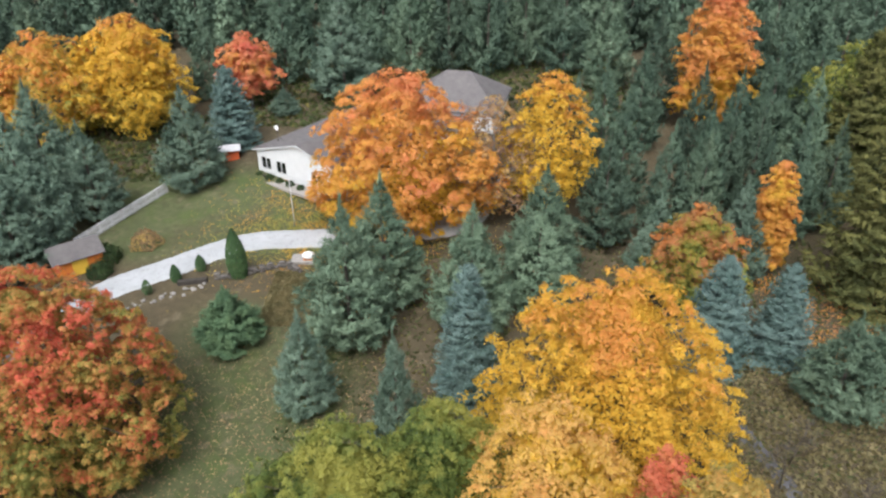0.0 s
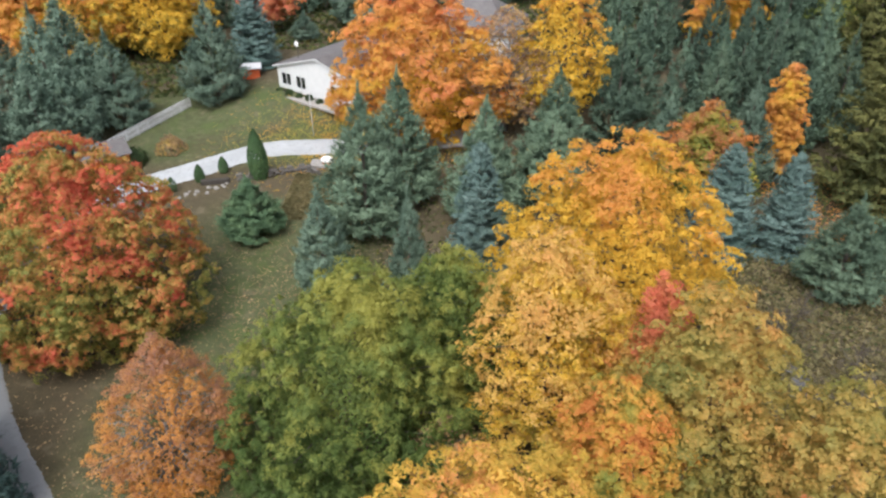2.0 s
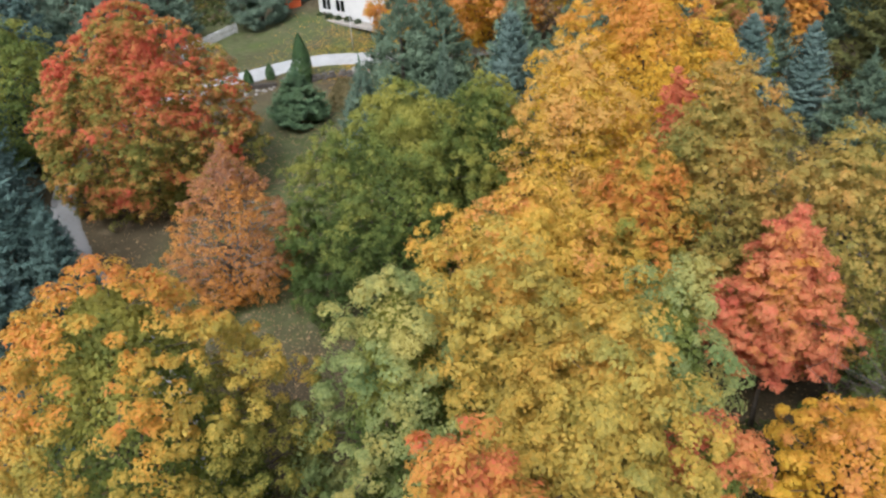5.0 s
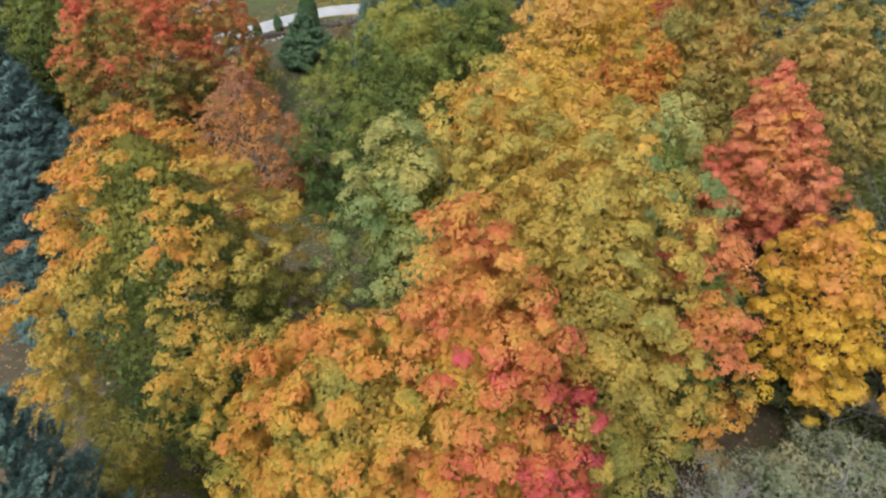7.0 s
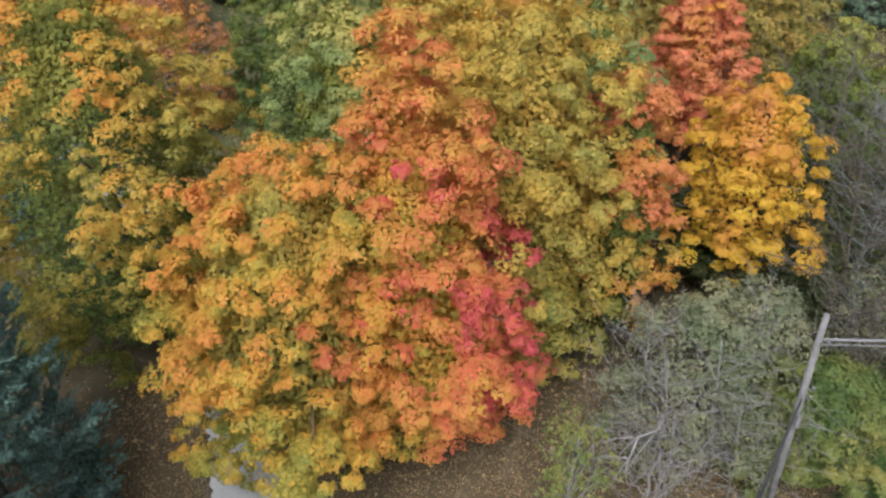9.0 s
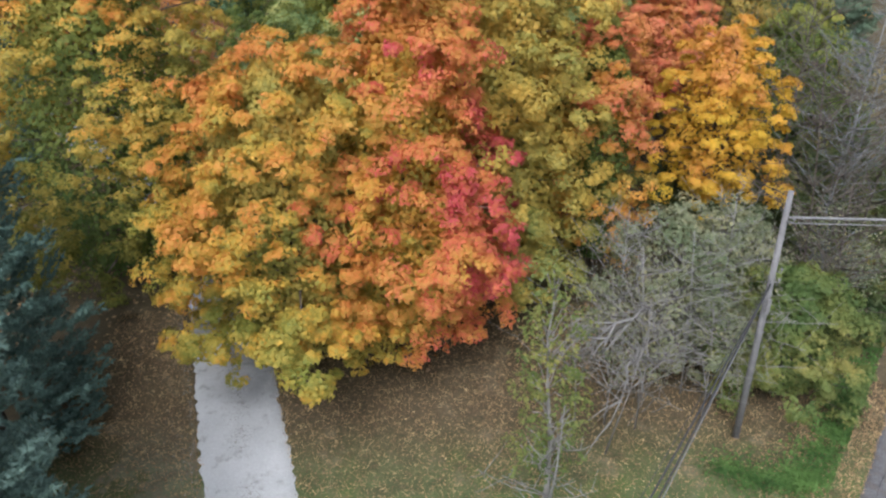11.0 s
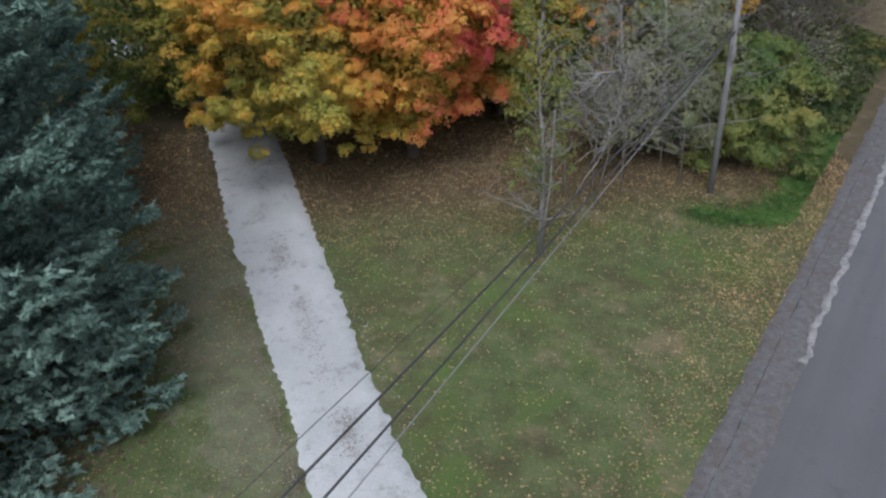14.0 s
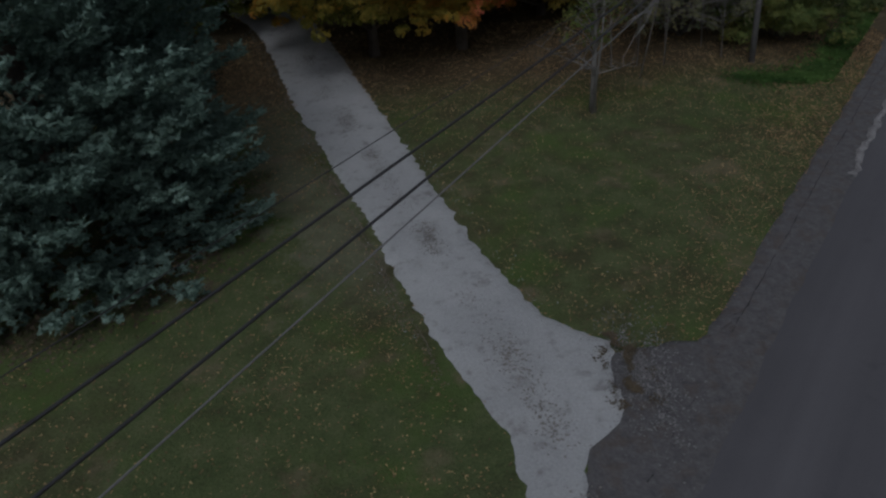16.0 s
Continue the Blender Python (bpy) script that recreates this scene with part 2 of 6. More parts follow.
WIRE = surface("cable_black", (0.03, 0.03, 0.033), (0.06, 0.06, 0.065), 6.0, 0.5, 30.0, 0.0)
WIRE_PALE = surface("cable_aluminium", (0.15, 0.15, 0.155), (0.23, 0.23, 0.24), 6.0, 0.5, 30.0, 0.0)
STEEL = surface("galvanised_steel", (0.5, 0.5, 0.52), (0.66, 0.66, 0.68), 8.0, 0.4, 40.0, 0.0)
WHITE = surface("white_siding_paint", (0.58, 0.59, 0.6), (0.68, 0.69, 0.7), 1.0, 0.6, 12.0, 0.05)
FENCE_WHITE = surface("weathered_white_boards", (0.62, 0.63, 0.65), (0.8, 0.81, 0.83), 2.0, 0.75, 14.0, 0.1)
SHINGLE = surface("grey_shingles", (0.105, 0.098, 0.1), (0.18, 0.168, 0.168), 1.2, 0.9, 9.0, 0.4, 0.02)
WINDOW_GLASS, _n, _l, _b = material("dark_window_glass", 0.08, 0.6)
_b.inputs["Base Color"].default_value = (0.012, 0.014, 0.016, 1)
SHED_ORANGE = surface("orange_paint", (0.62, 0.17, 0.03), (0.74, 0.24, 0.05), 2.0, 0.6, 14.0, 0.1)
SHED_YELLOW = surface("yellow_paint", (0.74, 0.45, 0.05), (0.82, 0.54, 0.08), 2.0, 0.6, 14.0, 0.1)
SHED_RED = surface("red_paint", (0.5, 0.09, 0.03), (0.62, 0.14, 0.05), 2.0, 0.6, 14.0, 0.1)
CONCRETE = surface("pale_concrete", (0.27, 0.255, 0.235), (0.38, 0.36, 0.335), 1.5, 0.85, 20.0, 0.1)
STONE = surface("grey_stone", (0.2, 0.19, 0.18), (0.42, 0.4, 0.38), 2.5, 0.9, 16.0, 0.5, 0.02)
WALL_STONE = surface("weathered_wall_stone", (0.07, 0.062, 0.057), (0.2, 0.185, 0.172), 2.5, 0.9, 12.0, 0.6, 0.02)
TIMBER_DARK = surface("dark_timber", (0.035, 0.03, 0.028), (0.08, 0.07, 0.06), 3.0, 0.85, 22.0, 0.3)
DISH_WHITE = surface("white_cover", (0.74, 0.74, 0.74), (0.84, 0.84, 0.84), 3.0, 0.5, 20.0, 0.0)


def asphalt_material():
    """Smooth old asphalt, worn paler in streaks along the wheel tracks, with fine grit and a few stains."""
    m, n, l, b = material("worn_asphalt", 0.85, 0.35)
    co = n.new("ShaderNodeTexCoord").outputs["Object"]
    sep, mp = n.new("ShaderNodeSeparateXYZ"), n.new("ShaderNodeCombineXYZ")
    l.new(co, sep.inputs[0])
    l.new(maths(n, l, "MULTIPLY_ADD", sep.outputs[0], 0.87, maths(n, l, "MULTIPLY", sep.outputs[1], -0.67)), mp.inputs[0])
    l.new(maths(n, l, "MULTIPLY_ADD", sep.outputs[0], 0.021, maths(n, l, "MULTIPLY", sep.outputs[1], 0.028)), mp.inputs[1])
    streak, grit, big = noise_at(n, l, mp.outputs[0], 1.0, 3.0), noise_at(n, l, co, 45.0, 3.0, 0.7), noise_at(n, l, co, 0.35, 4.0, 0.6)
    r = ramp(n, [(0.3, (0.078, 0.077, 0.088)), (0.7, (0.135, 0.133, 0.148))])
    l.new(maths(n, l, "MULTIPLY_ADD", streak, 0.5, maths(n, l, "MULTIPLY_ADD", grit, 0.28, maths(n, l, "MULTIPLY", big, 0.22))), r.inputs[0])
    stain = ramp(n, [(0.62, (0, 0, 0)), (0.72, (1, 1, 1))])
    l.new(noise_at(n, l, co, 1.3, 5.0, 0.65), stain.inputs[0])
    l.new(mixed(n, l, maths(n, l, "MULTIPLY", stain.outputs[0], 0.35), r.outputs[0], (0.062, 0.06, 0.068)), b.inputs["Base Color"])
    bumped(n, l, b, grit, 0.35, 0.01)
    return m


ASPHALT = asphalt_material()
CRACK = surface("dark_crack_filler", (0.03, 0.029, 0.032), (0.065, 0.062, 0.066), 6.0, 0.9, 30.0, 0.4, 0.01)
SHOULDER = surface("old_asphalt_shoulder", (0.075, 0.074, 0.08), (0.155, 0.152, 0.16), 5.0, 0.92, 14.0, 0.9, 0.04, 0.25, (0.1, 0.082, 0.07))
def gravel_material():
    """Pale crushed stone: fine grit, and dark crumbs and bare patches strewn along the lane."""
    m, n, l, b = material("pale_gravel", 0.95, 0.2)
    co = n.new("ShaderNodeTexCoord").outputs["Object"]
    grit, mid, big = noise_at(n, l, co, 16.0, 4.0, 0.7), noise_at(n, l, co, 2.4, 4.0, 0.65), noise_at(n, l, co, 0.5, 3.0)
    r = ramp(n, [(0.3, (0.325, 0.338, 0.352)), (0.7, (0.5, 0.518, 0.538))])
    l.new(maths(n, l, "MULTIPLY_ADD", grit, 0.55, maths(n, l, "MULTIPLY", big, 0.45)), r.inputs[0])
    spots = ramp(n, [(0.54, (0, 0, 0)), (0.66, (1, 1, 1))])
    l.new(maths(n, l, "MULTIPLY_ADD", mid, 0.75, maths(n, l, "MULTIPLY", grit, 0.25)), spots.inputs[0])
    c = mixed(n, l, maths(n, l, "MULTIPLY", spots.outputs[0], 0.62), r.outputs[0], (0.2, 0.19, 0.185))
    # the middle stretch is mixed towards a darker grey
    sep = n.new("ShaderNodeSeparateXYZ")
    l.new(co, sep.inputs[0])
    old = ramp(n, [(0.0, (0, 0, 0)), (0.03, (0, 0, 0)), (0.1, (1, 1, 1)), (0.62, (1, 1, 1)), (0.72, (0, 0, 0))])
    l.new(maths(n, l, "MULTIPLY", sep.outputs[1], 1 / 80.0), old.inputs[0])
    c = mixed(n, l, maths(n, l, "MULTIPLY", old.outputs[0], 0.58), c, (0.18, 0.185, 0.197))
    l.new(c, b.inputs["Base Color"])
    bumped(n, l, b, grit, 0.8, 0.04)
    return m


GRAVEL = gravel_material()
CRUMB = surface("dark_soil_crumbs", (0.19, 0.18, 0.17), (0.3, 0.285, 0.27), 3.0, 0.95, 22.0, 0.3)
CRUMB_DARK = surface("brown_needles", (0.06, 0.05, 0.036), (0.15, 0.12, 0.082), 3.0, 0.95, 22.0, 0.2)
VERGE = surface("bare_tan_soil", (0.12, 0.102, 0.08), (0.27, 0.232, 0.19), 1.6, 0.95, 11.0, 0.8, 0.04, 0.1, (0.1, 0.115, 0.05))
SEAM = surface("pale_cracked_edge", (0.15, 0.148, 0.155), (0.33, 0.325, 0.335), 4.0, 0.9, 16.0, 0.6, 0.01, 0.2, (0.1, 0.099, 0.108))


def ground_material():
    m, n, l, b = material("lawn_leaf_litter_soil", 0.95, 0.15)
    co = n.new("ShaderNodeTexCoord").outputs["Object"]
    sep = n.new("ShaderNodeSeparateXYZ")
    l.new(co, sep.inputs[0])
    fine, mid, big = noise_at(n, l, co, 14.0, 4.0, 0.7), noise_at(n, l, co, 1.3, 4.0, 0.6), noise_at(n, l, co, 0.16, 4.0, 0.6)
    g = ramp(n, [(0.28, (0.044, 0.064, 0.026)), (0.5, (0.09, 0.118, 0.05)), (0.72, (0.155, 0.165, 0.088))])
    l.new(maths(n, l, "MULTIPLY_ADD", fine, 0.5, maths(n, l, "MULTIPLY", mid, 0.5)), g.inputs[0])
    d = ramp(n, [(0.3, (0.05, 0.042, 0.028)), (0.55, (0.108, 0.088, 0.054)), (0.8, (0.21, 0.16, 0.09))])
    l.new(maths(n, l, "MULTIPLY_ADD", fine, 0.7, maths(n, l, "MULTIPLY", mid, 0.3)), d.inputs[0])
    lush = ramp(n, [(0.5, (0, 0, 0)), (0.64, (1, 1, 1))])
    l.new(noise_at(n, l, co, 0.42, 4.0, 0.6), lush.inputs[0])
    turf = mixed(n, l, maths(n, l, "MULTIPLY", lush.outputs[0], 0.72), g.outputs[0], (0.08, 0.13, 0.034))
    # lawns are kept round the drive and the house; the rest is litter and soil
    def band(sock, lo, hi, soft):
        a = n.new("ShaderNodeMapRange"); a.interpolation_type = "SMOOTHSTEP"
        a.inputs[1].default_value, a.inputs[2].default_value = lo - soft, lo + soft
        z = n.new("ShaderNodeMapRange"); z.interpolation_type = "SMOOTHSTEP"
        z.inputs[1].default_value, z.inputs[2].default_value, z.inputs[3].default_value, z.inputs[4].default_value = hi - soft, hi + soft, 1.0, 0.0
        l.new(sock, a.inputs[0]); l.new(sock, z.inputs[0])
        return maths(n, l, "MULTIPLY", a.outputs[0], z.outputs[0])
    near = maths(n, l, "MULTIPLY", band(sep.outputs[1], -60.0, -4.5, 2.0), band(sep.outputs[0], -40.0, 30.0, 2.0))
    house = maths(n, l, "MULTIPLY", band(sep.outputs[1], 64.0, 82.0, 2.5), band(sep.outputs[0], -40.0, -8.0, 3.0))
    mid_lawn = maths(n, l, "MULTIPLY", band(sep.outputs[1], 22.0, 56.0, 4.0), band(sep.outputs[0], -24.0, -9.0, 3.0))
    lawn = maths(n, l, "MAXIMUM", near, maths(n, l, "MAXIMUM", maths(n, l, "MULTIPLY", house, 0.72), maths(n, l, "MULTIPLY", mid_lawn, 0.75)))
    patch = ramp(n, [(0.36, (0, 0, 0)), (0.52, (1, 1, 1))])
    l.new(maths(n, l, "MULTIPLY_ADD", mid, 0.45, maths(n, l, "MULTIPLY", big, 0.55)), patch.inputs[0])
    c = mixed(n, l, maths(n, l, "MULTIPLY", lawn, maths(n, l, "MULTIPLY_ADD", patch.outputs[0], 0.6, 0.4)), d.outputs[0], turf)
    worn = ramp(n, [(0.56, (0, 0, 0)), (0.68, (1, 1, 1))])
    l.new(noise_at(n, l, co, 0.7, 5.0, 0.65), worn.inputs[0])
    c = mixed(n, l, maths(n, l, "MULTIPLY", worn.outputs[0], 0.6), c, (0.2, 0.165, 0.11))
    # a bare strip of pale soil between the lane and the spruce
    off = maths(n, l, "ADD", maths(n, l, "MULTIPLY_ADD", sep.outputs[1], 0.335, 7.95), sep.outputs[0])
    wander = maths(n, l, "MULTIPLY_ADD", maths(n, l, "SUBTRACT", noise_at(n, l, co, 0.7, 5.0, 0.7), 0.5), 7.0, off)
    strip = maths(n, l, "MULTIPLY", band(wander, -3.9, -1.3, 0.45), band(sep.outputs[1], -16.5, -4.0, 2.0))
    bare = ramp(n, [(0.3, (0.15, 0.132, 0.108)), (0.55, (0.27, 0.243, 0.205)), (0.75, (0.37, 0.34, 0.295))])
    l.new(maths(n, l, "MULTIPLY_ADD", fine, 0.5, maths(n, l, "MULTIPLY", mid, 0.5)), bare.inputs[0])
    c = mixed(n, l, maths(n, l, "MULTIPLY", strip, 0.36), c, bare.outputs[0])
    l.new(c, b.inputs["Base Color"])
    bumped(n, l, b, fine, 0.9, 0.06)
    return m


GROUND = ground_material()


# ---- helpers for meshes ----
def part(name, mesh, mat, parent=None, label=""):
    """Links a bmesh or a mesh as one object under a thing or a part."""
    if isinstance(mesh, bmesh.types.BMesh):
        me = bpy.data.meshes.new(name)
        mesh.to_mesh(me)
        mesh.free()
        mesh = me
    if mat and not mesh.materials:
        mesh.materials.append(mat)
    ob = new(name, mesh)
    if parent:
        ob.parent = parent
    if label:
        tagged(ob, label)
    return ob


def empty(name, m, label, category, group="", kind=""):
    ob = new(name)
    ob.empty_display_size = 0.2
    ob.matrix_basis = m
    return tagged(ob, label, category, group, kind)


def mesh_of(name, verts, faces_n, smooth=False):
    """A mesh of separate faces with faces_n corners each, from an array of corners."""
    verts = np.asarray(verts, np.float32).reshape(-1, 3)
    k = len(verts) // faces_n
    me = bpy.data.meshes.new(name)
    me.vertices.add(len(verts))
    me.vertices.foreach_set("co", verts.ravel())
    me.loops.add(k * faces_n)
    me.loops.foreach_set("vertex_index", np.arange(k * faces_n, dtype=np.int32))
    me.polygons.add(k)
    me.polygons.foreach_set("loop_start", np.arange(0, k * faces_n, faces_n, dtype=np.int32))
    me.update(calc_edges=True)
    return me


def unit(v):
    return v / np.maximum(np.linalg.norm(v, axis=-1, keepdims=True), 1e-6)


def blades(rng, centre, normal, along, length, width, fold=0.12):
    """Pointed three-cornered blades: one leaf or needle spray a row."""
    side = unit(np.cross(normal, along))
    along = unit(np.cross(side, normal))
    length, width = np.asarray(length)[:, None], np.asarray(width)[:, None]
    back = centre - along * length * 0.35
    return np.stack([back + side * width * 0.5, centre + along * length * 0.65 - normal * length * fold, back - side * width * 0.5], 1)


def tube(bm, pts, radii, sides=6):
    """A tapered tube through points."""
    rings = []
    pts = [Vector(p) for p in pts]
    for i, (p, r) in enumerate(zip(pts, radii)):
        d = (pts[min(i + 1, len(pts) - 1)] - pts[max(i - 1, 0)]).normalized()
        q = d.to_track_quat("Z", "Y")
        rings.append([bm.verts.new(p + q @ Vector((r * math.cos(a), r * math.sin(a), 0))) for a in (2 * math.pi * k / sides for k in range(sides))])
    for a, b in zip(rings, rings[1:]):
        for k in range(sides):
            bm.faces.new((a[k], a[(k + 1) % sides], b[(k + 1) % sides], b[k])).smooth = True
    bm.faces.new(rings[-1])
    bm.faces.new(list(reversed(rings[0])))


def box(bm, m, sx, sy, sz, bevel=0.0):
    """A box of that size whose base centre is at the pose m."""
    r = bmesh.ops.create_cube(bm, size=1.0, matrix=m @ Matrix.Translation((0, 0, sz / 2)) @ Matrix.Diagonal((sx, sy, sz, 1)))
    if bevel:
        es = list({e for v in r["verts"] for e in v.link_edges})
        bmesh.ops.bevel(bm, geom=es, offset=bevel, segments=1, affect="EDGES")


def boxed(name, m, sx, sy, sz, mat, parent=None, bevel=0.0, label=""):
    bm = bmesh.new()
    box(bm, m, sx, sy, sz, bevel)
    return part(name, bm, mat, parent, label)


# ---- ground ----
def ease(a, b, v):
    t = min(1.0, max(0.0, (v - a) / (b - a)))
    return t * t * (3 - 2 * t)


def height(x, y):
    """The land rises gently from the road to the house and beyond."""
    yy = max(min(y, 170.0), -45.0)
    k = ease(2, 20, yy)
    return (1 - k) * 0.1 * (yy + 5.3) + k * 0.055 * (yy + 4.25) + 1.25 * ease(70, 79, y) * ease(-33, -26, x) * ease(140, 100, y)


def ground_sheet():
    xs = sorted({*np.round(np.concatenate([np.arange(-60, 61, 1.0), np.arange(-160, 161, 10), [-2500, -1200, -600, -300, 300, 600, 1200, 2500]]), 3)})
    ys = sorted({*np.round(np.concatenate([np.arange(-40, 101, 1.0), np.arange(-160, 261, 10), [-2500, -1200, -600, -300, 400, 700, 1300, 2500]]), 3)})
    verts = [(x, y, height(x, y) + (0.05 * noise.noise((x * 0.35, y * 0.35, 0)) if abs(x) < 60 and -40 < y < 100 else 0)) for y in ys for x in xs]
    w = len(xs)
    faces = [(j * w + i, j * w + i + 1, (j + 1) * w + i + 1, (j + 1) * w + i) for j in range(len(ys) - 1) for i in range(w - 1)]
    me = bpy.data.meshes.new("ground")
    me.from_pydata(verts, [], faces)
    for p in me.polygons:
        p.use_smooth = True
    tagged(part("ground", me, GROUND), "patchy autumn lawn and leaf-strewn soil", "ground", kind="structure")


ground_sheet()


def spline(pts, step):
    """Points every step metres along a smooth line through pts, with the way ahead at each."""
    pts = [Vector((*p, 0)) for p in pts]
    fine = []
    for i in range(len(pts) - 1):
        p0, p1, p2, p3 = pts[max(i - 1, 0)], pts[i], pts[i + 1], pts[min(i + 2, len(pts) - 1)]
        k = max(2, int((p2 - p1).length / step))
        for j in range(k):
            t = j / k
            fine.append(0.5 * (2 * p1 + (p2 - p0) * t + (2 * p0 - 5 * p1 + 4 * p2 - p3) * t * t + (3 * p1 - p0 - 3 * p2 + p3) * t ** 3))
    fine.append(pts[-1])
    return [(p, (fine[min(i + 1, len(fine) - 1)] - fine[max(i - 1, 0)]).normalized()) for i, p in enumerate(fine)]


def ribbon(name, line, left, right, up, mat, ragged, label, category, step=0.3, across=8, seed=0.0, crown=0.03):
    """A paved strip laid on the land; left and right are its half widths along the way (functions of 0 to 1)."""
    rows = spline(line, step)
    verts, faces = [], []
    for i, (p, d) in enumerate(rows):
        side = Vector((d.y, -d.x, 0))
        u = i / (len(rows) - 1)
        a = -left(u) + ragged * (0.6 * noise.noise((i * 0.16, seed, 0)) + 0.6 * noise.noise((i * 0.55, seed + 7, 0)) + 0.7 * noise.noise((i * 1.3, seed + 19, 0)))
        b = right(u) + ragged * (0.6 * noise.noise((i * 0.16, seed + 3, 0)) + 0.6 * noise.noise((i * 0.55, seed + 11, 0)) + 0.7 * noise.noise((i * 1.3, seed + 23, 0)))
        for k in range(across + 1):
            f = k / across
            q = p + side * (a + (b - a) * f)
            edge = min(f, 1 - f) * across
            verts.append((q.x, q.y, height(q.x, q.y) + (up if edge > 0 else -0.08) + crown * (1 - (2 * f - 1) ** 2) + (0.012 * noise.noise((q.x * 2, q.y * 2, seed)))))
    w = across + 1
    for i in range(len(rows) - 1):
        for k in range(across):
            faces.append((i * w + k, i * w + k + 1, (i + 1) * w + k + 1, (i + 1) * w + k))
    me = bpy.data.meshes.new(name)
    me.from_pydata(verts, [], faces)
    for q in me.polygons:
        q.use_smooth = True
    return tagged(part(name, me, mat), label, category, kind="structure")


DRIVE = [(-0.3, -23.6), (-0.75, -21.6), (-1.5, -19.0), (-2.45, -16.3), (-3.2, -14.0), (-4.0, -11.8), (-5.1, -8.5), (-6.65, -4.2), (-7.85, -0.4), (-9.9, 5.4), (-14, 12), (-23.5, 22.4), (-31, 30.4), (-36.8, 40), (-37.5, 50), (-34, 58.4), (-28.5, 63.1), (-22.5, 67.4), (-16.2, 68.3), (-8, 68.8), (0, 72), (2, 80)]
def drive_half(u):
    """Half the drive's width: a lane, narrower through the trees and wider by the house."""
    return 1.42 - 0.5 * ease(0.25, 0.33, u) + 0.85 * ease(0.58, 0.7, u)


def flare(u):
    """The mouth widens on the inner side of the bend where it meets the road."""
    return float(np.interp(u, [0, 0.0105, 0.0121, 0.0145, 0.0206, 0.0282, 0.0325, 0.0369, 0.0434, 0.06, 0.1, 0.15], [-1.6, -0.8, -0.1, 0.55, 0.73, 1.16, 0.64, 0.12, 0.1, -0.15, 0.02, 0.3]))


ribbon("driveway", DRIVE, lambda u: drive_half(u) - 0.16 * ease(0.14, 0.08, u) - 0.36 * ease(0.04, 0.012, u), lambda u: drive_half(u) + flare(u), 0.07, GRAVEL, 0.2, "pale crushed-gravel driveway with worn wheel tracks", "driveway", 0.15, 10, 1.0)
ROAD_L, ROAD_D = Vector((2.81, -19.4, 0)), Vector((0.61, 0.792, 0))
ROAD_S = Vector((0.792, -0.61, 0))


def along_road(offset, start, end):
    return [((ROAD_L + ROAD_S * offset + ROAD_D * s).x, (ROAD_L + ROAD_S * offset + ROAD_D * s).y) for s in np.arange(start, end + 1, 8.0)]


ribbon("road", along_road(4.5, -70, 130), lambda u: 3.72, lambda u: 3.3, 0.085, ASPHALT, 0.2, "smooth worn grey asphalt road surface", "road", 0.5, 10, 5.0)
ribbon("road_shoulder", along_road(0.65, -70, 130), lambda u: 0.7, lambda u: 0.9, 0.062, SHOULDER, 0.16, "rough old asphalt strip along the road edge", "shoulder", 0.4, 8, 9.0, 0.0)
ribbon("road_crack", along_road(0.5, -30, 60), lambda u: 0.02, lambda u: 0.022, 0.071, CRACK, 0.09, "dark crumbling crack along the road shoulder", "road crack", 0.2, 3, 31.0, 0.0)
ribbon("road_seam", along_road(1.2, 9, 45), lambda u: 0.14, lambda u: 0.2, 0.095, SEAM, 0.24, "pale crumbled edge between old and new asphalt", "road seam", 0.25, 4, 13.0, 0.01)
ribbon("drive_apron", along_road(0.5, -6.5, 2.5), lambda u: float(np.interp(u, [0, 0.4, 0.6, 0.67, 0.78, 1], [0.4, 1.5, 2.2, 2.0, 0.6, 0.2])), lambda u: 0.8, 0.066, SHOULDER, 0.3, "broken asphalt and gravel where the drive meets the road", "apron", 0.25, 8, 17.0, 0.01)
ribbon("garden_path", [(19.5, 43), (21.0, 38), (22.4, 32), (26, 24)], lambda u: 0.8, lambda u: 0.8, 0.06, SHOULDER, 0.2, "narrow grey gravel path through dry brush", "path", 0.4, 4, 21.0)


# ---- broadleaf trees ----
def profile(shape, h):
    if shape == "cone":
        return np.where(h < 0.25, 0.55 + 1.8 * h, np.clip((1 - h) / 0.75, 0, 1) ** 0.75)
    if shape == "skirt":
        return np.where(h < 0.3, 0.74 + 0.26 * np.sin(np.clip(h / 0.3, 0, 1) * np.pi / 2), np.clip(np.cos(np.clip((h - 0.3) / 0.7, 0, 1) * np.pi / 2), 0, 1) ** 0.62)
    if shape == "spade":
        return np.where(h < 0.38, 0.62 + 0.38 * np.sin(np.clip(h / 0.38, 0, 1) * np.pi / 2), np.clip(1 - (np.clip(h - 0.38, 0, 1) / 0.62) ** 1.35, 0, 1) ** 0.95)
    if shape == "egg":
        return np.clip(np.sin(np.pi * np.clip(h, 0, 1) ** 0.72), 0, 1) ** 0.6
    if shape == "column":
        return np.clip(np.sin(np.pi * np.clip(0.12 + 0.88 * h, 0, 1)), 0, 1) ** 0.4
    return np.clip(1 - (2 * h - 1) ** 2, 0, 1) ** 0.5


